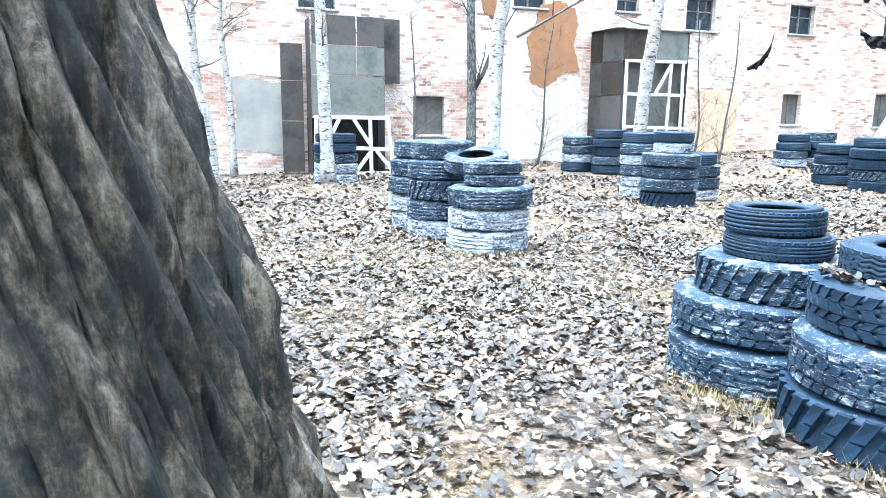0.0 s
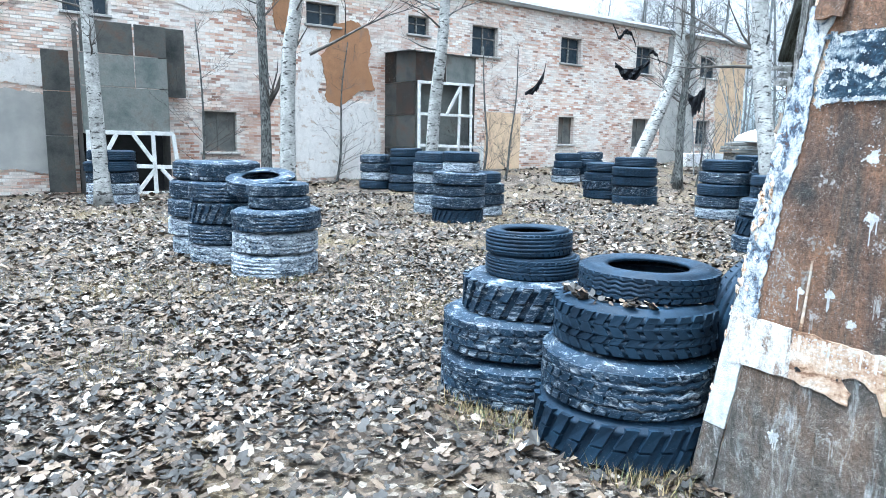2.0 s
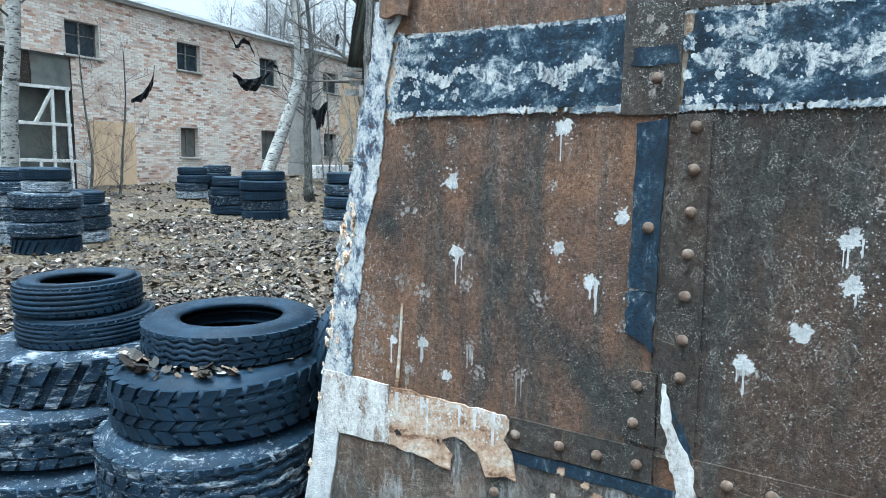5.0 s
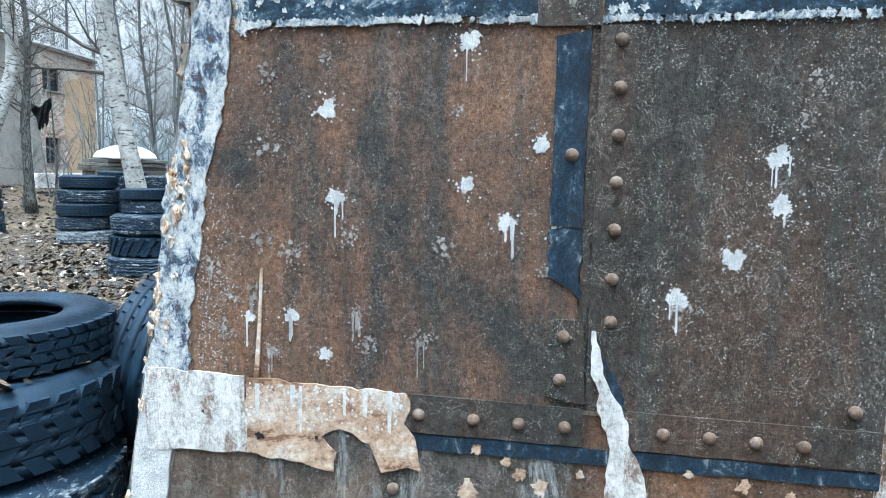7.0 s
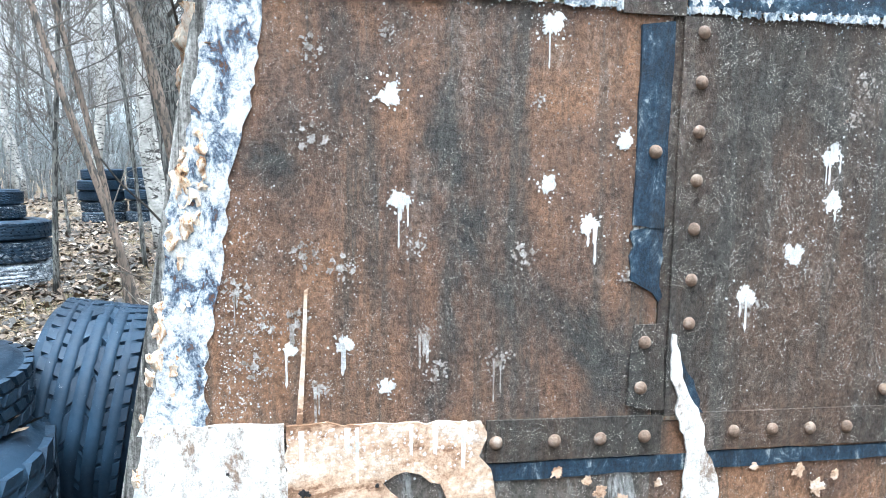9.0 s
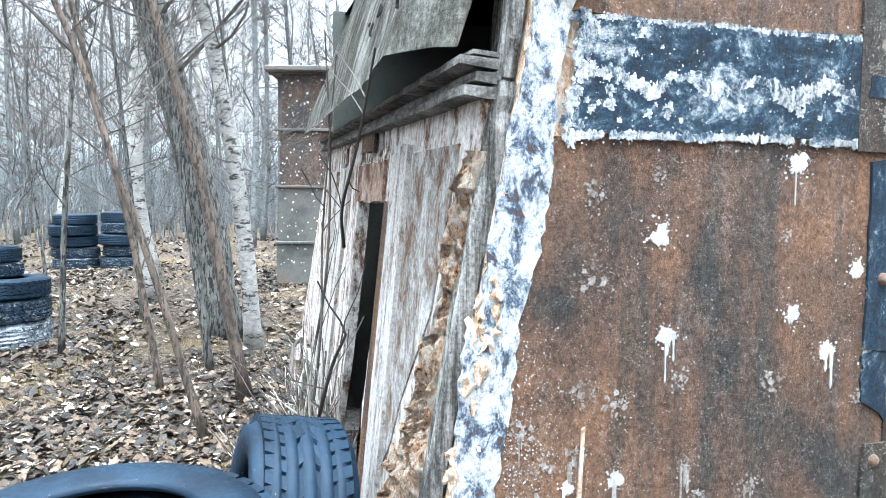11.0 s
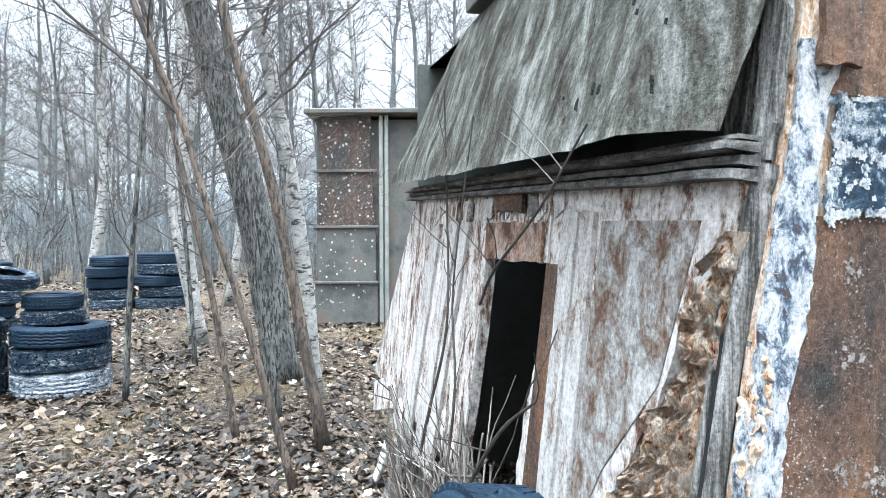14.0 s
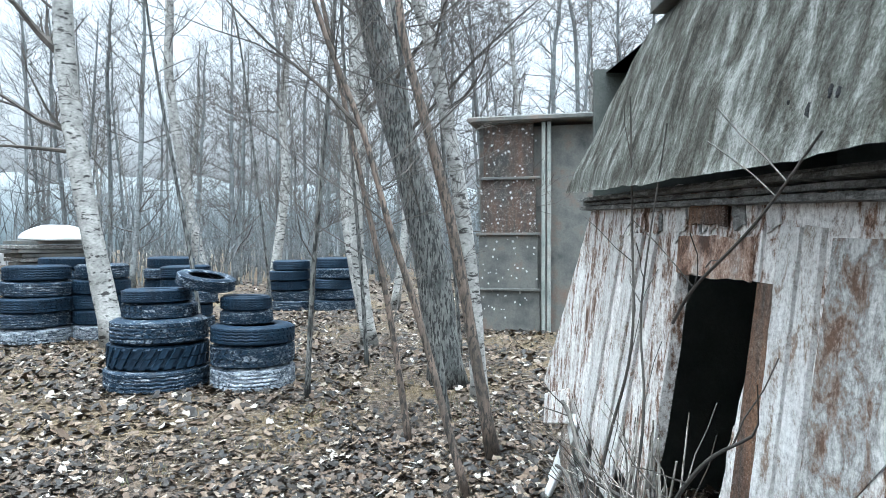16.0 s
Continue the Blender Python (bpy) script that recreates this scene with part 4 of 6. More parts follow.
    # paint splats
    for y, z, r, d in ((2.066, 1.478, 0.036, 0), (2.046, 1.262, 0.030, 3), (1.738, 1.30, 0.03, 0), (1.645, 1.212, 0.032, 3), (1.739, 1.632, 0.036, 1), (1.572, 1.397, 0.032, 0), (1.065, 1.372, 0.04, 3), (1.06, 1.262, 0.034, 1),
                       (1.15, 1.137, 0.036, 0), (1.265, 1.045, 0.036, 2), (1.255, 1.02, 0.028, 0), (1.842, 0.916, 0.024, 2), (2.069, 0.87, 0.028, 0), (2.158, 0.966, 0.028, 3), (2.246, 1.013, 0.03, 2), (2.358, 1.08, 0.03, 2),
                       (2.327, 0.928, 0.03, 0), (2.232, 1.149, 0.03, 0), (2.16, 1.126, 0.032, 0), (2.215, 1.385, 0.034, 0), (1.787, 1.148, 0.026, 0), (0.996, 1.534, 0.03, 0), (1.021, 1.455, 0.024, 0), (2.01, 1.17, 0.02, 0),
                       (1.53, 1.19, 0.03, 3), (1.55, 1.10, 0.022, 0), (1.97, 0.9, 0.026, 0), (1.995, 0.98, 0.02, 4), (2.26, 0.96, 0.022, 1), (2.31, 1.01, 0.024, 0), (1.76, 1.47, 0.014, 0), (2.075, 1.60, 0.018, 0), (2.22, 1.56, 0.03, 0), (2.20, 0.88, 0.022, 2),
                       (1.72, 1.77, 0.02, 0), (2.12, 1.74, 0.028, 0), (1.95, 2.05, 0.03, 2), (1.6, 2.1, 0.03, 3), (1.2, 2.05, 0.03, 1), (2.1, 0.42, 0.035, 2), (2.3, 0.35, 0.04, 3), (1.6, 0.35, 0.03, 0), (1.1, 0.4, 0.03, 1)):
        bright = d in (3, 1) or (y, z) in ((2.066, 1.478), (1.738, 1.30), (1.15, 1.137), (1.265, 1.045), (2.069, 0.87), (1.572, 1.397))
        bm = bmesh.new()
        core = 0.66 if bright else 0.34
        for k in range(5 if bright else 7):
            q = 0.0 if k == 0 else r * (0.45 if bright else 0.75)
            a = rng.uniform(0, 6.28)
            add_slab(bm, splat(y + q * math.cos(a), z + q * math.sin(a), r * core * (1 if k == 0 else rng.uniform(0.3, 0.75)), rng), F, 0.004, 0.0057 + 0.0001 * k)
        dots_on(bm, F, rng, int(r * (1500 if bright else 3200)), lambda: (y + rng.gauss(0, r * 0.62), z + rng.gauss(0, r * 0.66)), 0.0006, 0.0036, 0.0056)
        for k in range(d):
            yy, ln, w = y + rng.uniform(-0.6, 0.6) * r, (0.065 if k == 0 else 0.045) * rng.uniform(0.6, 1.5), rng.uniform(0.0016, 0.0046)
            add_slab(bm, [(yy - w, z), (yy + w, z), (yy + w * 0.6, z - ln * 0.5), (yy + w * 0.5, z - ln * 0.85), (yy + w * 0.8, z - ln), (yy, z - ln - w * 2), (yy - w * 0.8, z - ln), (yy - w * 0.5, z - ln * 0.5)], F, 0.004, 0.0062)
        tagged(part("paint_splat", bm, MAT_WHITE if bright else MAT_WORN, b), kind="stuff")
    for mat_, count, where in ((MAT_WORN, 2600, lambda: (rng.uniform(right(1.2), left(1.2) - 0.08), rng.uniform(0.8, 1.66))), (MAT_WHITE, 900, lambda: (right(1.2) + abs(rng.gauss(0, 0.09)), rng.uniform(0.6, 1.62))),
                               (MAT_WHITE, 900, lambda: (1.1 + rng.gauss(0, 0.14), 1.15 + rng.gauss(0, 0.3))), (MAT_WHITE, 700, lambda: (left(1.1) - 0.09 - abs(rng.gauss(0, 0.05)), rng.uniform(0.82, 1.3)))):
        bm = bmesh.new()
        dots_on(bm, F, rng, count, where, 0.0005, 0.0022, 0.0054)
        tagged(part("paint_spatter", bm, mat_, b), kind="stuff")
    bm = bmesh.new()
    add_slab(bm, [(2.225, 1.085), (2.232, 1.08), (2.238, 0.95), (2.25, 0.80), (2.238, 0.79), (2.23, 0.95)], F, 0.004, 0.009)
    part("paint_run", bm, MAT_CREAM, b)
    # plastered wing beyond the front
    slab("pale_wing", [(right(0) - 0.012, -0.05), (right(2.9) - 0.012, 2.9), (0.1, 2.9), (0.15, -0.05)], F, -0.08, -0.02, MAT_SIDE, b)
    # long side with its doorway
    far = lambda z: 5.48 + 0.78 * (1.9 - z)
    near = lambda z: 2.408 + 0.09 * max(0.0, min(0.8, 1.75 - z))
    slab("side_board", ragged([(near(0) + 0.25, -0.05), (2.84, 0.92), (2.72, 1.1), (2.62, 1.26), (2.60, 1.36), (2.56, 1.50), (2.47, 1.56), (near(1.75), 1.75), (3.32, 1.82), (3.31, 1.54), (3.36, 1.2), (3.44, 0.85), (3.42, 0.6), (3.40, -0.05)], 0.035, 0.011, rng), S, -0.05, 0.0, MAT_SIDE, b)
    slab("side_board", ragged([(3.33, 1.54), (3.33, 1.86), (4.05, 1.90), (3.95, 1.54)], 0.1, 0.004, rng), S, -0.05, 0.0, MAT_SIDE, b)
    slab("side_board", ragged([(3.97, 1.54), (4.06, 1.90), (far(1.93), 1.93), (far(0.5), 0.52), (4.14, 0.54), (4.03, 0.9)], 0.1, 0.01, rng), S, -0.05, 0.0, MAT_SIDE, b)
    slab("skirt_board", ragged([(4.12, 0.0), (4.14, 0.56), (5.6, 0.48), (6.0, 0.0)], 0.08, 0.02, rng), S, -0.12, -0.06, MAT_OLDWOOD, b)
    slab("grey_patch", [(2.64, 1.28), (2.54, 1.665), (2.975, 1.675), (3.03, 0.75), (2.93, 0.86), (2.86, 1.0)], S, 0.0, 0.004, MAT_SIDE_WORN, b)
    slab("door_jamb", [(3.33, 0.05), (3.325, 1.54), (3.42, 1.54), (3.47, 0.55), (3.44, 0.05)], lambda u, v, o: S(u - 0.11, v, o), 0.002, 0.012, MAT_RUST, b)
    slab("door_lintel", ragged([(3.36, 1.54), (3.38, 1.675), (3.97, 1.69), (3.96, 1.54)], 0.05, 0.008, rng), S, 0.002, 0.012, MAT_LINTEL, b)
    slab("rust_tag", ragged([(3.55, 1.72), (3.55, 1.80), (3.85, 1.82), (3.85, 1.735)], 0.03, 0.006, rng), S, 0.012, 0.025, MAT_RUST, b)
    for x, w in ((3.0, 0.085), (3.105, 0.10), (4.22, 0.13), (4.42, 0.15), (4.75, 0.16)):
        slab("batten", ragged([(x + 0.03 + 0.32 * (x > 4), 0.35), (x, 1.70), (x + w, 1.71), (x + w + 0.03 + 0.36 * (x > 4), 0.35)], 0.06, 0.004, rng), S, 0.0, 0.016, MAT_DIRTYWHITE, b, "white upright batten")
    # torn paper under the ledge
    for _ in range(16):
        x = rng.uniform(3.2, 4.6)
        slab("torn_scrap", ragged([(x, 1.72), (x + 0.02, 1.80), (x + rng.uniform(0.06, 0.16), 1.80), (x + 0.07, 1.71 - rng.uniform(0, 0.05))], 0.02, 0.008, rng), S, 0.002, rng.uniform(0.006, 0.014), rng.choice((MAT_SIDE, MAT_OLDWOOD, MAT_DIRTYWHITE)), b)
    # ledge above the side
    for k, (z0, z1, w, o) in enumerate(((1.752, 1.885, 0.024, 0.045), (1.781, 1.912, 0.022, 0.025), (1.808, 1.935, 0.020, 0.06), (1.826, 1.953, 0.010, 0.035))):
        bm = bmesh.new()
        m, rings = 40, []
        for i in range(m + 1):
            u = i / m
            x, z = 2.405 + 3.25 * u, z0 + (z1 - z0) * u + 0.004 * noise.noise(Vector((u * 14, k, 0)))
            h, out = w / 2 + 0.002 * noise.noise(Vector((u * 40, k, 2))), o + 0.005 * noise.noise(Vector((u * 30, k, 5)))
            rings.append([bm.verts.new(S(x, z + dz, oo)) for dz, oo in ((-h, -0.02), (-h * 0.8, out), (h * 0.8, out), (h, -0.02))])
        for r0, r1 in zip(rings, rings[1:]):
            for q in range(4):
                bm.faces.new((r0[q], r0[(q + 1) % 4], r1[(q + 1) % 4], r1[q]))
        bm.faces.new(rings[0])
        bm.faces.new(rings[-1][::-1])
        part("ledge_board", bm, MAT_OLDWOOD, b, "weathered grey ledge board")
    # sagging sheet above
    bm = bmesh.new()
    n, m = 60, 24
    rows = []
    for j in range(m + 1):
        v = j / m
        row = []
        for i in range(n + 1):
            u = i / n
            x0, x1 = 2.43 - 0.12 * v, 5.60 - 0.78 * v
            x = x0 + (x1 - x0) * u
            zb = 1.835 + 0.135 * u - 0.012 * math.sin(u * math.pi) + 0.014 * noise.noise(Vector((u * 9, 0, 3))) + 0.007 * noise.noise(Vector((u * 31, 0, 3)))
            z = zb + (2.86 - zb) * v
            bulge = 0.16 * (1 - v) ** 0.7 - 0.10 * v - 0.10 * max(0, 0.06 - u) / 0.06 + 0.015 * noise.noise(Vector((u * 7, v * 4, 0))) + 0.006 * noise.noise(Vector((u * 30, v * 12, 0)))
            row.append(bm.verts.new(S(x, z, bulge)))
        rows.append(row)
    for j in range(m):
        for i in range(n):
            bm.faces.new((rows[j][i], rows[j][i + 1], rows[j + 1][i + 1], rows[j + 1][i]))
    bmesh.ops.solidify(bm, geom=bm.faces[:], thickness=0.03)
    part("sagging_sheet", bm, MAT_SHEET, b, "sagging grey-green sheet with holes", smooth=True)
    # black patches laid on the sheet for the shade inside its tears
    for k in range(26):
        u, v = (rng.uniform(2.46, 2.58), rng.uniform(1.9, 2.6)) if k % 2 else (rng.uniform(2.5, 3.0), rng.uniform(1.93, 2.3))
        w = rng.uniform(0.004, 0.013)
        slab("sheet_hole", [(u + (q[0] - u) * 0.6, v + (q[1] - v) * 1.3 + (q[0] - u) * 0.8) for q in splat(u, v, w, rng)], lambda p, q, o: S(p, q, o + 0.16 * (1 - (q - 1.95) / 0.95) ** 0.7 - 0.10 * (q - 1.95) / 0.95) if q > 1.95 else S(p, q, o + 0.16), 0.008, 0.014, MAT_BLACK, b)
    bm = bmesh.new()
    add_beam(bm, S(2.3, 2.87, -0.08), S(4.75, 2.90, -0.08), 0.12, 0.08, (0, 0, 1))
    part("top_flange", bm, MAT_DARKMETAL, b)
    # corner boards, and a black strip for the shaded crack between them
    for dx, w, mm, o in ((0.014, 0.026, MAT_UPWOOD, -0.02), (0.042, 0.022, MAT_BLACK, -0.045), (0.062, 0.012, MAT_UPWOOD, -0.035)):
        bm = bmesh.new()
        p0, p1 = FP(left(0) + 0.012, 0.0, -0.03) + Vector((dx, dx * 0.3, 0)), FP(left(2.9) + 0.012, 2.9, -0.03) + Vector((dx, dx * 0.3, 0))
        add_beam(bm, inv @ p0, inv @ p1, w, 0.06 + o, SN, 0.006)
        part("corner_strip", bm, mm, b)
    bm = bmesh.new()
    add_slab(bm, [(2.45, -0.05), (2.44, 2.9), (2.58, 2.9), (2.58, -0.05)], S, -0.13, -0.055)
    part("corner_backing", bm, MAT_UPWOOD, b)
    for k in range(7):
        bm = bmesh.new()
        z = 0.35 + 0.36 * k
        add_slab(bm, ragged([(2.40, z), (2.395, z + 0.35), (2.445, z + 0.352), (2.455, z + 0.01)], 0.03, 0.006, rng), S, -0.055, -0.03 + 0.008 * (k % 2))
        part("corner_plank", bm, MAT_UPWOOD, b)
    # rotten fibre at the corner
    bm = bmesh.new()
    rows = []
    for j in range(110):
        v = j / 109
        z = 0.02 + 1.62 * v
        row = []
        wid = float(np.interp(z, (0.0, 0.6, 0.91, 1.1, 1.29, 1.53, 1.64), (0.75, 0.62, 0.44, 0.28, 0.19, 0.16, 0.05)))
        for i in range(50):
            u = i / 49
            x = near(z) - 0.01 + wid * u + (0.06 * noise.noise(Vector((z * 7, 1, 2))) + 0.04 * noise.noise(Vector((z * 23, 4, 2)))) * u
            edge = min(1, 10 * u, 7 * (1 - u))
            crumb = abs(noise.noise(Vector((x * 24, z * 9, 0)))) * 0.06 + abs(noise.noise(Vector((x * 55, z * 24, 5)))) * 0.035 + abs(noise.noise(Vector((x * 120, z * 70, 5)))) * 0.015
            row.append(bm.verts.new(S(x, z, -0.02 + edge * crumb + 0.02 * noise.noise(Vector((x * 8, z * 5, 9))))))
        rows.append(row)
    for r0, r1 in zip(rows, rows[1:]):
        for i in range(49):
            bm.faces.new((r0[i], r0[i + 1], r1[i + 1], r1[i]))
    bmesh.ops.solidify(bm, geom=bm.faces[:], thickness=0.01)
    part("rotten_fibre", bm, MAT_FOAM, b, "crumbling orange fibreboard")
    for k in range(90):
        z = rng.choice((rng.uniform(0.35, 1.6), rng.gauss(0.9, 0.12), rng.gauss(1.3, 0.06)))
        bm = bmesh.new()
        r = rng.uniform(0.006, 0.019)
        p = F(left(z) - rng.uniform(-0.01, 0.04), z, rng.uniform(0.0, 0.009)) if k % 3 else S(rng.uniform(2.45, 2.56), min(z, 1.5), -0.03)
        bmesh.ops.create_icosphere(bm, subdivisions=2, radius=r, matrix=Matrix.Translation(p) @ Matrix.Diagonal((0.5, 0.9, 1.4, 1)))
        for vv in bm.verts:
            vv.co += (vv.co - p) * (0.9 * noise.noise(vv.co * 60) + 0.8 * noise.noise(vv.co * 150) - 0.2)
        part("fibre_lump", bm, MAT_FOAM, b)
    # inside, back and top: added to shut out light, boards coloured dark as shade
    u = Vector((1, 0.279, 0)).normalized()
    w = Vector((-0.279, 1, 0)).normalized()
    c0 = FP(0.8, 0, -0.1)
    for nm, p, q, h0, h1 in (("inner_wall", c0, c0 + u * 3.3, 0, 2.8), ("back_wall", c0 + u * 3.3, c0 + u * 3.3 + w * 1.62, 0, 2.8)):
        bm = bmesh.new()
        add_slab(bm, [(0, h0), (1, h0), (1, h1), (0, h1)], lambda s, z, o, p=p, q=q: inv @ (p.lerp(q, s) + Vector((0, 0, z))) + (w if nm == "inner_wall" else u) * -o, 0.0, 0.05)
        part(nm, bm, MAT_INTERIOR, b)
    bm = bmesh.new()
    ring = [c0 - u * 0.0, c0 + u * 3.3, c0 + u * 3.3 + w * 1.55, c0 + w * 1.4]
    top = [bm.verts.new(inv @ (p + Vector((0, 0, 2.78)))) for p in ring]
    f = bm.faces.new(top)
    bmesh.ops.solidify(bm, geom=[f], thickness=0.06)
    part("unseen_roof_deck", bm, MAT_DARKMETAL, b)
    # collapsed skirt
    for a, c, wd, mm in (((5.75, 0.0, 0.05), (5.35, 0.55, 0.02), 0.10, MAT_WHITEWOOD), ((5.5, 0.0, 0.12), (5.2, 0.5, 0.05), 0.09, MAT_WHITEWOOD), ((5.2, 0.46, 0.12), (4.3, 0.25, 0.2), 0.2, MAT_RUST_GREY), ((6.1, 0.42, 0.06), (5.4, 0.62, 0.06), 0.22, MAT_SIDE), ((5.0, 0.0, 0.16), (4.8, 0.4, 0.1), 0.12, MAT_OLDWOOD)):
        bm = bmesh.new()
        add_beam(bm, S(*a), S(*c), wd, 0.025, SN)
        part("broken_board", bm, mm, b)


build_bunker()


def build_far_hut():
    """The small riveted tower further on among the trees."""
    t = thing("steel_hut", "tall hut of speckled brown riveted steel panels", "hut", at=(13.4, 5.0, -0.25))
    def face(nm, y0, y1, z0, z1, mat_, off=0.0):
        bm = bmesh.new()
        add_box(bm, pose(off, (y0 + y1) / 2, (z0 + z1) / 2), (0.05, y1 - y0, z1 - z0), 0.008)
        part(nm, bm, mat_, t)
    for k in range(4):
        z = 0.02 + 1.03 * k
        face("steel_panel", -0.55 + 0.04 * k, 0.62 - 0.04 * k, z, z + 1.0, MAT_BROWNMETAL if k > 1 else MAT_DARKMETAL)
        bm = bmesh.new()
        add_box(bm, pose(-0.04, 0.03, z + 1.01), (0.06, 1.2, 0.05), 0.008)
        part("panel_flange", bm, MAT_DARKMETAL, t)
    for y in (-0.62, -0.72):
        bm = bmesh.new()
        add_beam(bm, (-0.05, y, 0), (-0.05, y, 4.1), 0.07, 0.06, (-1, 0, 0))
        part("corner_post", bm, MAT_GREYMETAL, t)
    face("pale_panel", -1.9, -0.78, 2.5, 4.0, MAT_GREYPLASTER, 0.3)
    face("steel_panel", -1.9, -0.78, 0.02, 2.45, MAT_DARKMETAL, 0.3)
    bm = bmesh.new()
    add_box(bm, pose(0.9, -0.6, 2.05), (1.6, 2.4, 4.0))
    part("body", bm, MAT_DARKMETAL, t)
    bm = bmesh.new()
    add_box(bm, pose(0.75, -0.6, 4.17), (1.9, 2.75, 0.10), 0.02)
    part("roof", bm, MAT_DARKMETAL, t)
    rng = random.Random(3)
    bm = bmesh.new()
    for _ in range(130):
        y, z, r = rng.uniform(-0.5, 0.55), rng.uniform(0.5, 4.0), rng.uniform(0.012, 0.03)
        add_slab(bm, splat(y, z, r, rng)[::2], lambda a, c, o: Vector((-o, a, c)), 0.024, 0.03)
    tagged(part("paint_specks", bm, MAT_WHITE, t), kind="stuff")


build_far_hut()


# ---- tyres ----
def tyre_meshes(d, w, bore, tread, seed):
    """Carcass and tread of a tyre of diameter d and width w, lying flat on z = 0."""
    R, h = d / 2, w / 2
    r0 = R * bore
    prof = [(r0, 0.62), (r0 - 0.012, 0.80), (r0 + 0.012, 0.93), (r0 + (R - r0) * 0.4, 1.0), (r0 + (R - r0) * 0.75, 0.97), (R - 0.03, 0.86), (R - 0.010, 0.74)]
    rim = [(R - 0.004, 0.66)]
    grooves = 4 if tread != "lug" else 0
    z = 0.62
    mid = []
    if grooves:
        for g in range(grooves):
            c = 0.62 - 1.24 * (g + 0.5) / grooves
            mid += [(R, c + 0.20 * 1.24 / grooves * 2 - 0.0), (R, c + 0.05), (R - 0.014, c + 0.035), (R - 0.014, c - 0.035), (R, c - 0.05)]
    else:
        mid = [(R - 0.02, 0.5), (R - 0.018, 0.0), (R - 0.02, -0.5)]
    prof = prof + rim + mid + [(r, -a) for r, a in reversed(rim)] + [(r, -a) for r, a in reversed(prof)]
    n = 56
    verts, faces = [], []
    rng = random.Random(seed)
    for k in range(n):
        a = 2 * math.pi * k / n
        for i, (r, zz) in enumerate(prof):
            zig = 0.012 * (1 if k % 2 else -1) if (tread == "rib" and abs(zz) < 0.6) else 0
            sag = 1 + 0.012 * math.sin(a * 2 + seed)
            verts.append((r * sag * math.cos(a), r * sag * math.sin(a), h + zz * h + zig * 0.5))
    p = len(prof)
    for k in range(n):
        for i in range(p - 1):
            a, b = k * p + i, ((k + 1) % n) * p + i
            faces.append((a, b, b + 1, a + 1))
    # inner lining closes the hollow of the carcass
    for k in range(n):
        a = 2 * math.pi * k / n
        verts.append((r0 * 1.02 * math.cos(a), r0 * 1.02 * math.sin(a), h * 1.3))
        verts.append(((R - 0.05) * math.cos(a), (R - 0.05) * math.sin(a), h * 1.25))
        verts.append(((R - 0.05) * math.cos(a), (R - 0.05) * math.sin(a), h * 0.75))
        verts.append((r0 * 1.02 * math.cos(a), r0 * 1.02 * math.sin(a), h * 0.7))
    o = n * p
    for k in range(n):
        a, b = o + k * 4, o + ((k + 1) % n) * 4
        for i in range(3):
            faces.append((a + i, a + i + 1, b + i + 1, b + i))
    tv, tf = [], []

    def block(a0, a1, z0, z1, slant, out):
        """One tread block on the running face."""
        base = len(tv)
        for rr, ins in ((R - 0.022, 0.0), (R + out, 0.12)):
            for (aa, zz) in ((a0 + (a1 - a0) * ins, z0), (a1 - (a1 - a0) * ins, z0), (a1 - (a1 - a0) * ins + slant, z1), (a0 + (a1 - a0) * ins + slant, z1)):
                tv.append((rr * math.cos(aa), rr * math.sin(aa), h + h * zz))
        for q in ((4, 5, 6, 7), (0, 1, 5, 4), (1, 2, 6, 5), (2, 3, 7, 6), (3, 0, 4, 7)):
            tf.append(tuple(base + i for i in q))
    if tread == "lug":
        m = 26
        for k in range(m):
            a = 2 * math.pi * k / m
            s = 2 * math.pi / m
            block(a, a + s * 0.68, 0.05, 0.86, s * 0.45, 0.006)
            block(a + s * 0.5, a + s * 1.18, -0.86, -0.05, s * 0.45, 0.006)
    elif tread == "diamond":
        m = 34
        for k in range(m):
            a = 2 * math.pi * k / m
            s = 2 * math.pi / m
            block(a, a + s * 0.86, 0.36, 0.78, s * 0.4, 0.005)
            block(a + s * 0.4, a + s * 1.26, -0.05, 0.32, -s * 0.4, 0.006)
            block(a, a + s * 0.86, -0.36, -0.09, s * 0.4, 0.006)
            block(a + s * 0.4, a + s * 1.26, -0.78, -0.40, -s * 0.4, 0.005)
    elif tread == "car":
        m = 44
        for k in range(m):
            a = 2 * math.pi * k / m
            s = 2 * math.pi / m
            block(a, a + s * 0.97, 0.34, 0.80, s * 0.5, -0.003)
            block(a, a + s * 0.97, -0.80, -0.34, -s * 0.5, -0.003)
            if k % 2 == 0:
                block(a, a + s * 1.94, -0.30, -0.02, s * 0.9, -0.002)
                block(a + s, a + s * 2.94, 0.02, 0.30, -s * 0.9, -0.002)
    else:
        m = 40
        for k in range(m):
            a = 2 * math.pi * k / m
            s = 2 * math.pi / m
            for g in range(4):
                c = 0.60 - 0.40 * g
                block(a, a + s * 0.94, c - 0.15, c + 0.15, (s * 0.25) * (1 if g % 2 else -1), 0.003)
    return verts, faces, tv, tf


TYRES = {}
MATS_T = {"b": MAT_RUBBER, "s": MAT_RUBBER_S, "w": MAT_RUBBER_W}
LABELS = {"b": "old black tyre with worn tread", "s": "old black tyre splashed with white paint", "w": "old tyre brushed over with white paint"}


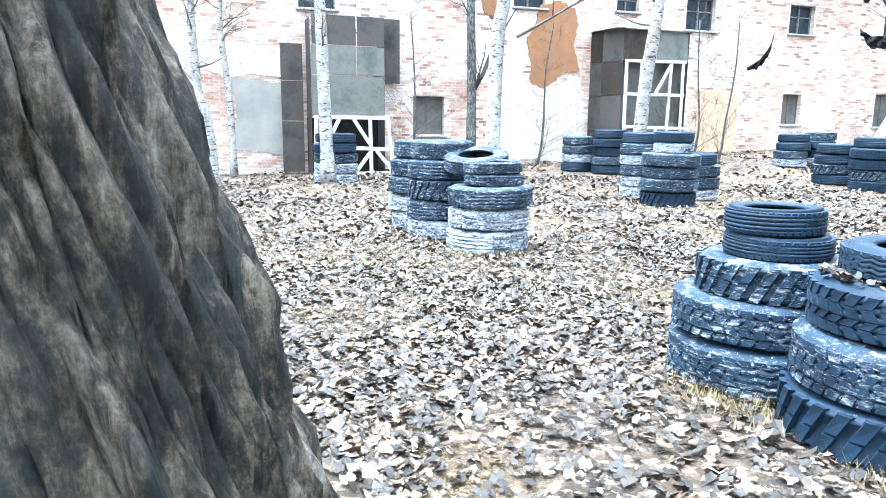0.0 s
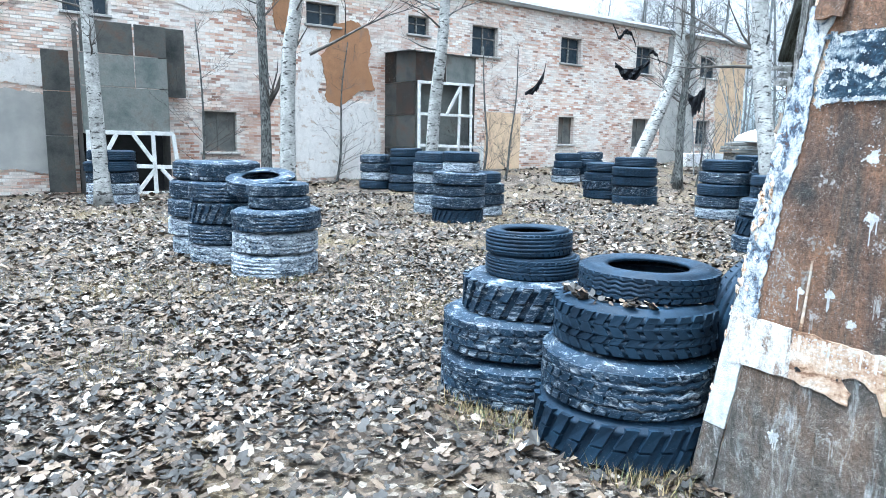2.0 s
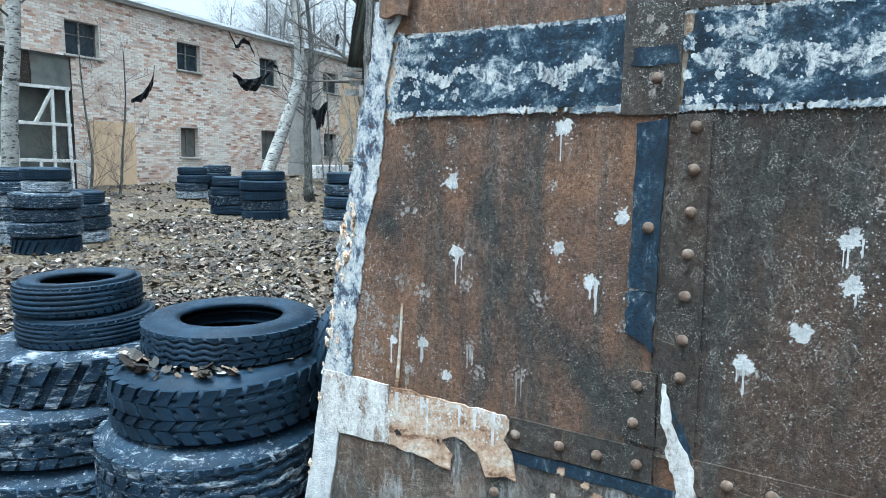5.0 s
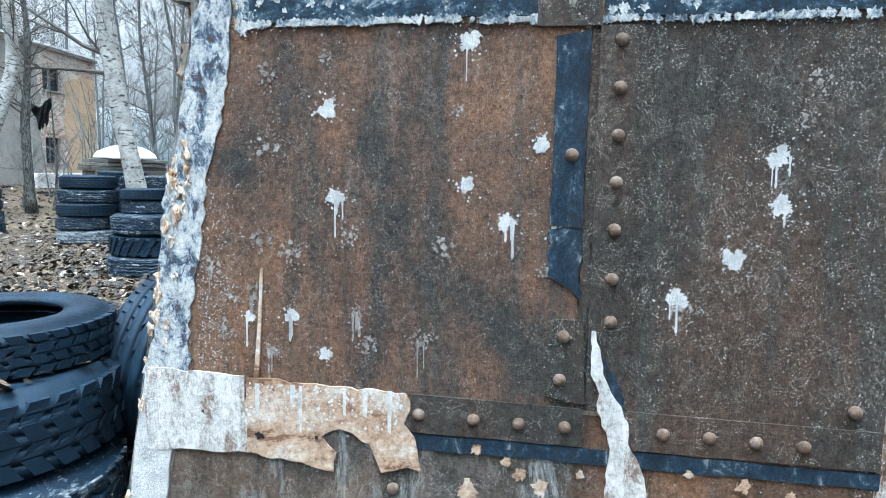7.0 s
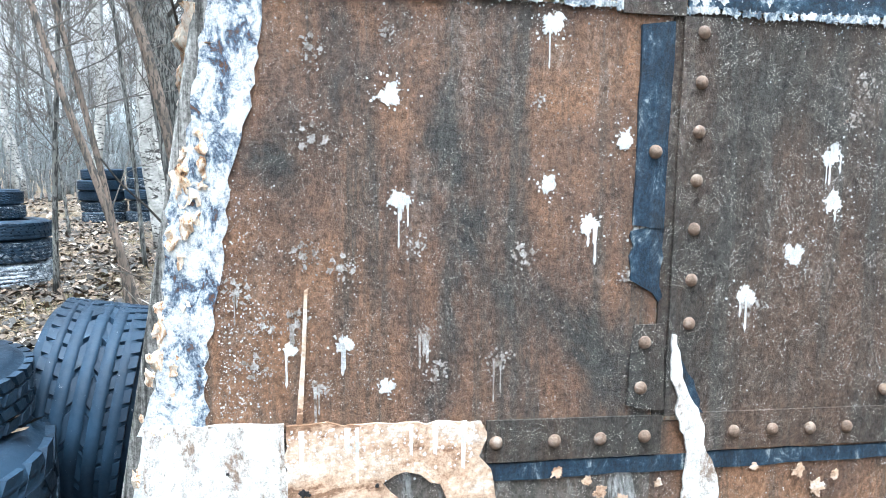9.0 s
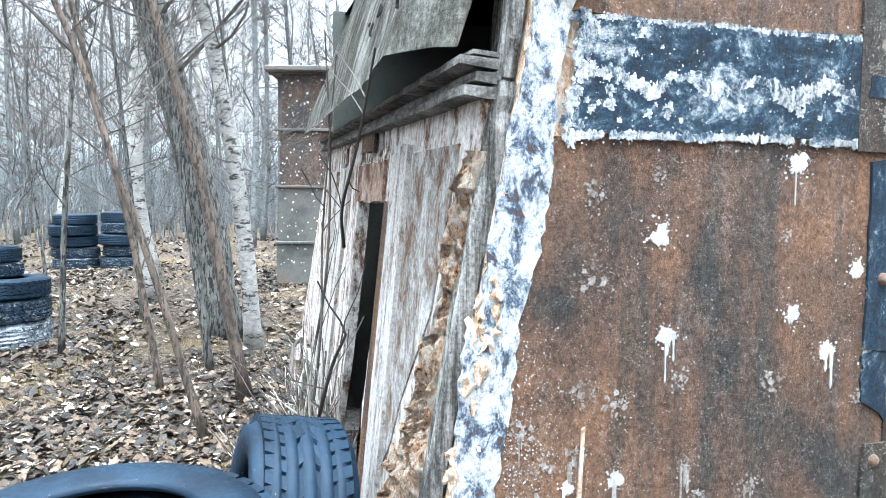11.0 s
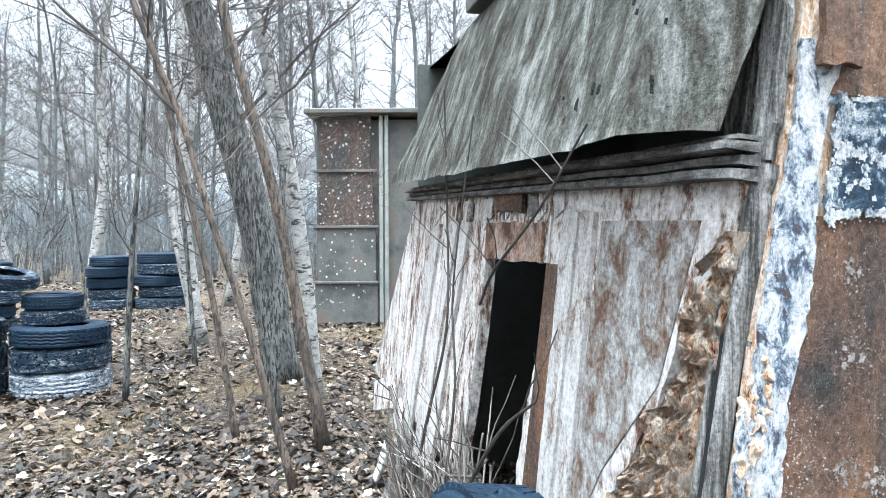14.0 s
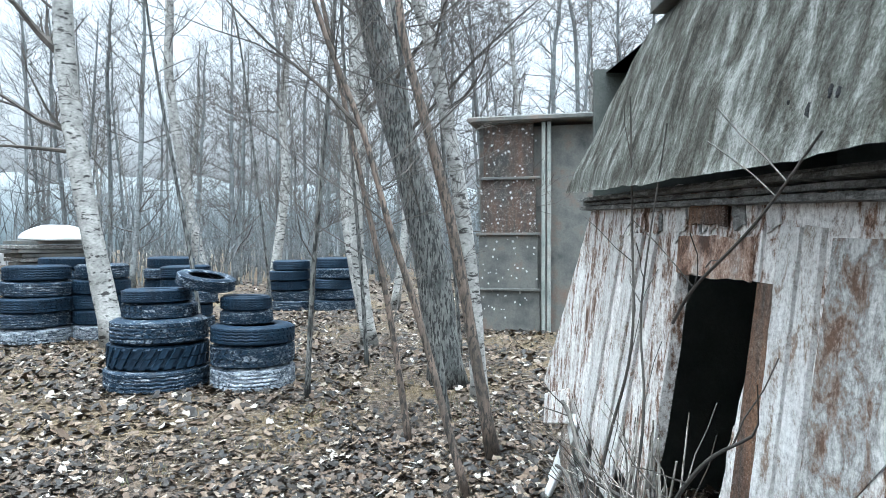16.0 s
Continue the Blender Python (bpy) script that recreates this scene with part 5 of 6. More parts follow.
def tyre(d, w, tread, paint, m, group, where):
    key = (round(d, 2), round(w, 2), tread, paint)
    if key not in TYRES:
        v, f, tv, tf = tyre_meshes(key[0], key[1], 0.56 if key[0] > 0.7 else 0.62, tread, len(TYRES))
        TYRES[key] = (mesh_of("tyre", v, f, MATS_T[paint], True), mesh_of("tread", tv, tf, MATS_T[paint]))
    ob = new("tyre", TYRES[key][0])
    ob.matrix_world = m
    c = new("tread", TYRES[key][1])
    c.parent = ob
    return tagged(ob, LABELS[paint] + ", " + where, "tyre", group)


def stack(x, y, spec, group, seed=0):
    """A stack of lying tyres: (diameter, height, tread, paint, dx, dy)."""
    rng = random.Random(seed)
    z = ground_z(x, y) - 0.01
    for i, (d, w, tread, paint, dx, dy) in enumerate(spec):
        tx, ty = (0, 0) if i == 0 else (rng.uniform(-1.2, 1.2), rng.uniform(-1.2, 1.2))
        tyre(d, w, tread, paint, pose(x + dx, y + dy, z, tx, ty, rng.uniform(0, 360)), group,
             "lying on the leaves" if i == 0 else "topping a stack" if i == len(spec) - 1 else "stacked in a pile")
        z += w * 0.985


def even(n, d, w, paints, treads="rrrd", jit=0.03, seed=0):
    rng = random.Random(seed * 7 + 1)
    kind = {"r": "rib", "l": "lug", "d": "diamond", "c": "car"}
    return [(d * (1 if i < n - 1 else 0.92), w, kind[treads[i % len(treads)]], paints[i % len(paints)], rng.uniform(-jit, jit), rng.uniform(-jit, jit)) for i in range(n)]


stack(1.97, 3.95, [(0.96, 0.27, "rib", "s", 0, 0), (0.93, 0.25, "rib", "s", 0.0, 0.02), (0.82, 0.22, "lug", "s", 0.06, 0), (0.57, 0.13, "car", "b", 0.07, 0.0), (0.53, 0.155, "car", "b", 0.05, 0.02)], "stack of five tyres by the bunker", 1)
stack(2.24, 3.16, [(0.92, 0.25, "lug", "b", 0, 0), (0.86, 0.28, "rib", "s", 0.0, 0.0), (0.82, 0.25, "diamond", "b", 0.05, 0.02), (0.70, 0.15, "rib", "b", 0.12, 0.04)], "stack of tyres at the bunker's corner", 2)
stack(0.62, 7.98, [(0.96, 0.27, "rib", "w", 0, 0), (0.94, 0.25, "rib", "w", 0.01, 0), (0.98, 0.25, "rib", "s", 0.03, 0), (0.68, 0.14, "rib", "s", 0.06, 0), (0.68, 0.14, "rib", "s", 0.05, 0.02)], "white-brushed tyres in the yard", 3)
stack(0.05, 9.0, even(5, 0.9, 0.255, "wssss", "rrlr", 0.03, 2), "white-brushed tyres in the yard", 4)
stack(-0.25, 9.75, even(5, 0.86, 0.25, "wwsss", "rrrr", 0.03, 3), "white-brushed tyres in the yard", 5)
tyre(0.80, 0.20, "rib", "s", pose(0.50, 8.55, 0.90, 9, -7, 20), "white-brushed tyres in the yard", "tilted on the pile")
stack(4.28, 12.8, [(1.0, 0.27, "lug", "b", 0, 0), (1.06, 0.25, "rib", "s", 0, 0), (1.0, 0.22, "rib", "s", 0.02, 0), (1.06, 0.25, "rib", "s", 0.02, 0), (0.72, 0.2, "rib", "w", 0.05, 0), (0.72, 0.2, "rib", "b", 0.04, 0)], "mid-yard tyre pile", 7)
stack(4.25, 14.3, even(6, 1.0, 0.225, "wwswsb", "rrrr", 0.03, 4), "mid-yard tyre pile", 8)
stack(5.15, 13.9, even(4, 0.95, 0.24, "wssb", "rrrr", 0.03, 5), "mid-yard tyre pile", 9)
stack(3.86, 19.6, even(4, 0.95, 0.25, "bwss", "rrrr", 0.03, 5), "tyres near the long wall", 10)
stack(4.62, 18.9, even(5, 0.98, 0.245, "bsbbb", "rrlr", 0.03, 6), "tyres near the long wall", 11)
stack(-2.66, 16.8, even(5, 1.08, 0.245, "wwsbb", "rrrr", 0.03, 7), "tyres before the clad porch", 12)
stack(10.6, 20.9, even(4, 0.95, 0.25, "wsbb", "rrrr", 0.03, 8), "tyres far in the yard", 13)
stack(11.6, 21.2, even(4, 0.95, 0.26, "wbbs", "rrrr", 0.03, 9), "tyres far in the yard", 14)
stack(10.15, 17.6, even(4, 1.1, 0.26, "bsbb", "rlrr", 0.03, 10), "tyres in the middle of the yard", 15)
stack(10.30, 16.2, even(5, 1.18, 0.255, "bsbbb", "rlrr", 0.03, 11), "tyres in the middle of the yard", 16)
stack(10.24, 12.5, even(5, 1.1, 0.26, "wsbsb", "rrrr", 0.04, 12), "tyres by the leaning birch", 17)
stack(10.85, 11.75, even(5, 0.92, 0.26, "wbbbs", "rrrr", 0.04, 13), "tyres by the leaning birch", 18)
stack(11.8, 13.4, even(6, 1.05, 0.235, "sbbbsb", "rrrr", 0.04, 14), "tyres by the leaning birch", 19)
stack(7.78, 8.28, [(1.14, 0.26, "rib", "s", 0, 0), (1.1, 0.27, "lug", "b", 0.02, 0), (1.06, 0.28, "rib", "s", 0.02, -0.02), (0.82, 0.18, "diamond", "s", 0.05, 0), (0.76, 0.16, "rib", "b", 0.0, 0)], "tyres beside the path", 20)
stack(8.12, 7.24, [(0.96, 0.27, "rib", "w", 0, 0), (0.95, 0.25, "diamond", "s", 0, 0), (0.95, 0.22, "rib", "b", 0, 0), (0.6, 0.16, "rib", "s", 0.03, 0.1), (0.58, 0.17, "rib", "b", 0.02, 0.1)], "tyres beside the path", 21)
stack(12.5, 11.2, even(5, 1.0, 0.25, "sbsbb", "rrrr", 0.04, 15), "tyres further in the wood", 22)
stack(13.3, 12.2, even(6, 1.0, 0.23, "sbsbsb", "rrrr", 0.04, 16), "tyres further in the wood", 23)
stack(16.2, 10.9, even(5, 0.98, 0.25, "ssbbb", "rrrr", 0.04, 17), "pair of stacks at the wood's edge", 24)
stack(16.5, 9.85, even(5, 1.12, 0.26, "ssbsb", "rrrr", 0.05, 18), "pair of stacks at the wood's edge", 25)
tyre(0.66, 0.15, "rib", "s", pose(7.98, 7.78, 1.14, 10, -6, 20), "tyres beside the path", "bridging two stacks")
stack(2.90, 3.08, [(0.66, 0.17, "car", "b", 0, 0), (0.64, 0.17, "car", "b", 0.0, 0.02)], "stack of tyres at the bunker's corner", 26)
tyre(0.62, 0.265, "car", "b", Matrix.Translation((2.84, 2.94, 0.645)) @ Vector((-0.36, 0.92, 0.17)).to_track_quat("Z", "Y").to_matrix().to_4x4() @ pose(0, 0, -0.1325), "stack of tyres at the bunker's corner", "standing upright beside the bunker")


def build_covered_heap():
    """Boards piled on tyres under a white sheet."""
    t = thing("board_heap", "pile of dark boards covered with a white sheet", "heap", at=(14.3, 16.1, 0))
    rng = random.Random(2)
    for k in range(17):
        bm = bmesh.new()
        add_box(bm, pose(rng.uniform(-0.1, 0.1), rng.uniform(-0.1, 0.1), 0.06 + 0.1 * k, 0, 0, rng.uniform(-8, 8) - 30), (1.9, 1.2, 0.085), 0.01)
        part("board", bm, MAT_DARKMETAL if k % 3 else MAT_OLDWOOD, t)
    bm = bmesh.new()
    bmesh.ops.create_icosphere(bm, subdivisions=4, radius=1.0, matrix=pose(0, 0, 1.72) @ Matrix.Diagonal((0.85, 0.7, 0.36, 1)))
    for v in bm.verts:
        v.co.z = max(v.co.z, 1.72)
        v.co += Vector((1, 1, 0.5)) * 0.08 * noise.noise(v.co * 2.5)
    part("sheet", bm, MAT_SNOWSHEET, t, "white plastic sheet", True)


build_covered_heap()


# ---- trees ----
def grow(bm, p, d, length, r, level, rng, sides, spread=0.9, droop=0.0):
    """A branch with side branches, recursively."""
    n = 4 if level > 0 else 3
    pts, rad = [p.copy()], [r]
    q, dd = p.copy(), d.normalized()
    for k in range(n):
        dd = (dd + Vector((rng.uniform(-1, 1), rng.uniform(-1, 1), rng.uniform(-0.7, 1) - droop)) * 0.22).normalized()
        q = q + dd * length / n
        pts.append(q.copy())
        rad.append(max(0.0022, r * (1 - 0.85 * (k + 1) / n)))
    add_tube(bm, pts, rad, sides, False)
    if level > 0:
        for k in range(rng.randint(3, 5)):
            i = rng.randint(1, n)
            f = rng.random()
            base = pts[i - 1].lerp(pts[i], f)
            side = Vector((rng.uniform(-1, 1), rng.uniform(-1, 1), rng.uniform(-0.3, 0.9))).normalized()
            grow(bm, base, (dd + side * spread), length * rng.uniform(0.4, 0.65), rad[i - 1] * 0.55, level - 1, rng, max(3, sides - 1), spread, droop)


def tree(name, label, pts, r0, r1, top, mat_bark, seed, limbs=14, first=0.3, level=2, sides=12, reach=1.6, tall=None, mat_twig=None, at_limbs=()):
    """A tree whose trunk runs through points and then on up to its top."""
    rng = random.Random(seed)
    pts = [Vector(p) for p in pts]
    base = Vector((pts[0].x, pts[0].y, ground_z(pts[0].x, pts[0].y) - 0.05))
    pts[0] = base.copy()
    d = (pts[-1] - pts[-2]).normalized()
    d = (d + Vector((0, 0, 0.8))).normalized()
    while pts[-1].z < top:
        pts.append(pts[-1] + (d + Vector((rng.uniform(-0.12, 0.12), rng.uniform(-0.12, 0.12), 0))) * 1.5)
    line = smooth_line(pts, 5)
    n = len(line)
    rad = [r0 * (1 - i / (n - 1)) + r1 * (i / (n - 1)) for i in range(n)]
    rad[0] *= 1.35
    rad[1] *= 1.08
    t = thing(name, label, "tree", at=base)
    inv = Matrix.Translation(-base)
    bm = bmesh.new()
    add_tube(bm, [inv @ p for p in line], rad, sides, True, 0.14, seed)
    part("trunk", bm, mat_bark, t, smooth=True)
    bm = bmesh.new()
    limbs = int(limbs * 1.7)
    for k in range(limbs):
        f = first + (1 - first) * (k + rng.random()) / limbs
        i = min(n - 2, int(f * (n - 1)))
        a = rng.uniform(0, 6.283)
        up = rng.uniform(0.2, 1.0)
        grow(bm, inv @ line[i], Vector((math.cos(a), math.sin(a), up)), reach * rng.uniform(0.6, 1.2) * (1.15 - 0.5 * f), min(0.026, max(0.006, rad[i] * 0.24)), level, rng, 5)
    for p, q, r in at_limbs:
        grow(bm, inv @ Vector(p), Vector(q) - Vector(p), (Vector(q) - Vector(p)).length, r, level, rng, 6)
    tagged(part("crown", bm, mat_twig or MAT_TWIG, t), kind="stuff")
    return t


BIRCH = "white-barked birch with dark marks and bare twigs"
GREY = "bare grey-barked tree with rough furrowed trunk"
tree("birch_tree", BIRCH, [(-5.2, 14.28, 0), (-5.35, 14.31, 0.75), (-5.55, 14.33, 1.6), (-5.9, 14.3, 3.5)], 0.19, 0.05, 7, MAT_BIRCH, 1, 10)
tree("birch_tree", BIRCH, [(-5.2, 15.4, 0), (-5.32, 15.42, 1.51), (-5.51, 15.46, 2.3), (-5.56, 15.47, 4.17)], 0.13, 0.04, 8, MAT_BIRCH, 2, 12)
tree("birch_tree", BIRCH, [(-5.69, 18.32, 0), (-5.73, 18.32, 2.08), (-5.9, 18.36, 3.81), (-5.87, 18.35, 4.72)], 0.10, 0.03, 8, MAT_BIRCH, 3, 12)
tree("birch_tree", "pale young birch standing before the clad porch", [(-2.75, 16.3, 0), (-2.82, 16.3, 2.13), (-2.9, 16.3, 4.6)], 0.17, 0.05, 9, MAT_BIRCH, 4, 12, 0.25)
tree("birch_tree", BIRCH, [(1.21, 17.06, 0), (1.27, 17.03, 3.26), (1.42, 16.94, 4.42)], 0.19, 0.07, 11, MAT_BIRCH, 6, 12, 0.3, reach=1.6)
tree("grey_tree", GREY, [(0.79, 20.5, 0), (0.78, 20.5, 2.4), (0.72, 20.5, 4.9)], 0.16, 0.05, 10, MAT_ASPEN, 5, 12, 0.3, at_limbs=[((0.8, 20.5, 2.4), (2.4, 19.6, 4.3), 0.08), ((2.0, 19.8, 3.9), (4.9, 19.0, 5.6), 0.05)])
tree("birch_tree", BIRCH, [(4.55, 16.2, 0), (4.62, 15.9, 2.49), (4.69, 15.7, 3.65), (4.74, 15.65, 4.78)], 0.16, 0.05, 10, MAT_BIRCH, 7, 12, 0.3)
tree("birch_tree", "leaning white birch at the yard's far end", [(12.3, 20.2, 0.3), (12.82, 20.19, 1.09), (13.64, 20.03, 3.18), (13.98, 19.96, 4.42), (13.92, 19.98, 6.15)], 0.24, 0.08, 11, MAT_BIRCH, 8, 16, 0.35, reach=2.2)
tree("grey_tree", GREY, [(14.28, 19.91, 0.3), (14.22, 19.92, 2.66), (14.31, 19.9, 3.73)], 0.14, 0.04, 7, MAT_ASPEN, 9, 14, 0.2)
tree("birch_tree", "stout white birch beside the tyre piles", [(10.17, 10.9, 0), (10.05, 11.37, 2.38), (9.99, 11.62, 4.19), (9.97, 11.7, 5.55)], 0.175, 0.10, 11, MAT_BIRCH, 10, 10, 0.4, reach=2.4, at_limbs=[((10.0, 11.5, 3.4), (9.3, 13.6, 4.1), 0.05), ((10.0, 11.45, 3.1), (9.0, 13.0, 3.4), 0.04), ((9.97, 11.66, 4.6), (9.2, 12.9, 6.0), 0.07)])
tree("birch_tree", BIRCH, [(25.36, 19.54, 0), (25.18, 20.24, 3.97), (25.01, 20.9, 8.16), (25.02, 20.88, 11.0)], 0.24, 0.12, 13, MAT_BIRCH, 11, 12, 0.35, reach=3)
tree("birch_tree", BIRCH, [(19.54, 13.29, 0), (19.65, 12.86, 3.37), (19.63, 12.93, 5.61), (19.7, 12.67, 9.04)], 0.15, 0.08, 12, MAT_BIRCH, 12, 12, 0.35, reach=2.5)
tree("birch_tree", BIRCH, [(11.17, 6.93, 0), (11.11, 7.14, 1.92), (11.14, 7.05, 3.73), (11.14, 7.05, 5.53)], 0.12, 0.07, 10, MAT_BIRCH, 13, 8, 0.3, 3, reach=2.2)
tree("grey_tree", GREY, [(8.61, 4.99, 0), (8.55, 5.21, 1.52), (8.45, 5.59, 3.16), (8.37, 5.9, 4.46)], 0.20, 0.10, 9, MAT_ASPEN, 14, 9, 0.25, 3, reach=2.4)
tree("thin_tree", "thin reddish-brown leaning trunk with bare twigs", [(6.14, 4.02, 0), (6.06, 4.34, 1.79), (6.01, 4.55, 2.65), (5.96, 4.73, 3.51)], 0.046, 0.02, 6, MAT_BROWNBARK, 15, 7, 0.3, 3, reach=1.7)
tree("birch_tree", "slim white birch close to the bunker", [(8.0, 4.5, 0), (7.98, 4.62, 1.52), (7.9, 4.92, 3.37), (7.82, 5.2, 4.48)], 0.085, 0.05, 8, MAT_BIRCH, 16, 8, 0.3, 3, reach=1.8)
tree("thin_tree", "thin forked sapling leaning beside the bunker", [(5.34, 4.05, 0), (5.26, 4.37, 1.18), (5.21, 4.55, 1.77), (5.17, 4.72, 2.39), (5.09, 5.02, 3.23)], 0.026, 0.014, 4.5, MAT_BROWNBARK, 17, 6, 0.35, 2, reach=1.2,
     at_limbs=[((5.17, 4.72, 2.39), (5.0, 5.9, 3.5), 0.014)])
tree("thin_tree", "thin grey sapling among the birches", [(7.0, 4.6, 0), (6.95, 4.8, 1.6), (6.9, 5.0, 3.2)], 0.032, 0.015, 6, MAT_ASPEN, 18, 8, 0.3, 3, reach=1.4)
tree("birch_tree", BIRCH, [(14.2, 8.2, 0), (14.1, 8.6, 2.5), (14.1, 8.4, 5)], 0.10, 0.06, 10, MAT_BIRCH, 19, 10, 0.35)
tree("birch_tree", BIRCH, [(16.5, 8.3, 0), (16.5, 8.0, 2.5), (16.4, 8.2, 5)], 0.10, 0.06, 11, MAT_BIRCH, 20, 10, 0.35)
for k, (x, y, lean, h) in enumerate(((7.6, 6.3, -0.3, 6.5), (9.4, 6.3, 0.2, 7.5), (9.2, 8.6, 0.5, 7.0), (10.6, 5.3, 0.25, 7.0), (6.3, 4.75, 0.6, 5.0), (12.9, 9.6, 0.3, 8.0))):
    tree("sapling", "thin bare sapling with fine dark twigs", [(x, y, 0), (x - 0.05, y + lean * 0.3, 1.2), (x - 0.1, y + lean * 0.8, 2.6), (x - 0.15, y + lean * 1.3, 4.0)], 0.030, 0.012, h, MAT_BROWNBARK if k == 4 else MAT_ASPEN, 80 + k, 8, 0.22, 3, 7, 1.5)
for k, (x, y) in enumerate(((15.5, 20.6), (14.9, 21.2), (8.6, 21.5), (7.6, 21.0), (3.0, 22.0), (-1.0, 19.6))):
    tree("bush", "leafless shrub growing by the long wall", [(x, y, 0), (x + 0.1, y, 0.8), (x + 0.15, y, 1.6)], 0.05, 0.015, 3.2, MAT_ASPEN, 40 + k, 12, 0.1, 2, 6, 1.3)


def build_near_trunk():
    """The thick furrowed trunk that the walk starts beside."""
    base = Vector((0.382, 0.47, 0))
    t = thing("old_tree", "thick old trunk with deeply furrowed grey-brown bark", "tree", at=base)
    verts, faces = [], []
    n, m = 330, 330
    for j in range(m):
        z = -0.1 + 5.0 * (j / (m - 1)) ** 1.9
        cx, cy = -0.30 * z, 0.02 * z
        for k in range(n):
            a = 2 * math.pi * k / n
            q = Vector((math.cos(a) * 0.12, math.sin(a) * 0.12, z * 0.3 + 0.1 * math.sin(a)))
            q += Vector((noise.noise(q * 9), noise.noise(q * 9 + Vector((5, 0, 0))), noise.noise(q * 9 + Vector((0, 7, 0))))) * 0.022
            near_two = noise.voronoi(q * 46)[0]
            plate = min(1.0, (near_two[1] - near_two[0]) * 1.9)
            r = 0.110 * (1 - 0.06 * z) + 0.08 * math.exp(-z * 4) + 0.015 * plate ** 0.55 + 0.010 * noise.noise(q * 20) + 0.008 * noise.noise(q * 70) + 0.004 * noise.noise(q * 180) - 0.012
            verts.append((cx + r * math.cos(a), cy + r * math.sin(a), z))
    for j in range(m - 1):
        for k in range(n):
            faces.append((j * n + k, j * n + (k + 1) % n, (j + 1) * n + (k + 1) % n, (j + 1) * n + k))
    o = new("trunk", mesh_of("trunk", verts, faces, MAT_OLDBARK, True))
    o.parent = t
    bm = bmesh.new()
    rng = random.Random(8)
    for k in range(8):
        z = rng.uniform(3.2, 4.8)
        a = rng.uniform(2, 5)
        grow(bm, Vector((-0.30 * z, 0, z)), Vector((math.cos(a), math.sin(a), 0.8)), 1.6, 0.04, 2, rng, 5)
    tagged(part("crown", bm, MAT_TWIG, t), kind="stuff")


build_near_trunk()


def build_forest():
    """The wood beyond the yard: a few kinds of tree, each copied."""
    rng = random.Random(21)
    kinds = []
    for k in range(7):
        h = rng.uniform(9, 14)
        lean = rng.uniform(-0.8, 0.8)
        mb = MAT_BIRCH if k in (4,) else MAT_HAZED_BARK
        t = tree("forest_tree", "slim bare forest tree" if mb is MAT_HAZED_BARK else "slim bare birch in the wood", [(0, 0, 0), (lean * 0.2, 0.1, h * 0.3), (lean * 0.6, 0, h * 0.65)], rng.uniform(0.06, 0.12), 0.025, h, mb, 60 + k, 34, 0.10, 2, 7, 2.6)
        tagged(t, group="trees of the wood")
        kinds.append(t)
    spots = []
    tries = 0
    while len(spots) < 135 and tries < 9000:
        tries += 1
        a = rng.uniform(-14, 78)
        r = 19 + 48 * rng.random() ** 0.8
        x, y = 1 + r * math.cos(radians(a)), 3 + r * math.sin(radians(a))
        q = Vector((x, y, 0)) - WALL_O
        if q.dot(WALL_N) < 2.5 and q.dot(WALL_D) < 36:
            continue
        if x < 14 or (r < 26 and 24 < a < 60 and rng.random() < 0.8):
            continue
        if any((x - p[0]) ** 2 + (y - p[1]) ** 2 < 1.2 for p in spots):
            continue
        spots.append((x, y))
    for k in range(26):        # behind and beside the walk
        a = rng.uniform(110, 345)
        r = rng.uniform(12, 26)
        x, y = 1 + r * math.cos(radians(a)), 2 + r * math.sin(radians(a))
        if (Vector((x, y, 0)) - WALL_O).dot(WALL_N) > 2:
            spots.append((x, y))
    for i, (x, y) in enumerate(spots):
        m = pose(x, y, ground_z(x, y) - 0.05, 0, 0, rng.uniform(0, 360))
        if i < len(kinds):
            kinds[i].matrix_basis = m
        else:
            copy_thing(kinds[rng.randrange(len(kinds))], m @ pose(0, 0, 0, rng.uniform(-3, 3), rng.uniform(-3, 3), 0))
    # undergrowth: masses of thin stems far off
    bm = bmesh.new()
    for _ in range(2600):
        a, r = radians(rng.uniform(-12, 62)), rng.uniform(26, 62)
        x, y = 1 + r * math.cos(a), 3 + r * math.sin(a)
        q = Vector((x, y, 0)) - WALL_O
        if q.dot(WALL_N) < 3:
            continue
        p = Vector((x, y, ground_z(x, y)))
        h = rng.uniform(1.5, 5.5)
        add_tube(bm, [p, p + Vector((rng.uniform(-0.3, 0.3), rng.uniform(-0.3, 0.3), h * 0.5)), p + Vector((rng.uniform(-0.9, 0.9), rng.uniform(-0.9, 0.9), h))], [0.03, 0.02, 0.006], 3, False)
        for _ in range(3):
            z = p + Vector((0, 0, h * rng.uniform(0.2, 0.8)))
            add_tube(bm, [z, z + Vector((rng.uniform(-0.9, 0.9), rng.uniform(-0.9, 0.9), rng.uniform(0.3, 1.1)))], [0.014, 0.005], 3, False)
    tagged(part("undergrowth", bm, MAT_HAZED_BARK), "dense leafless undergrowth of the far wood", "undergrowth", kind="stuff")


build_forest()


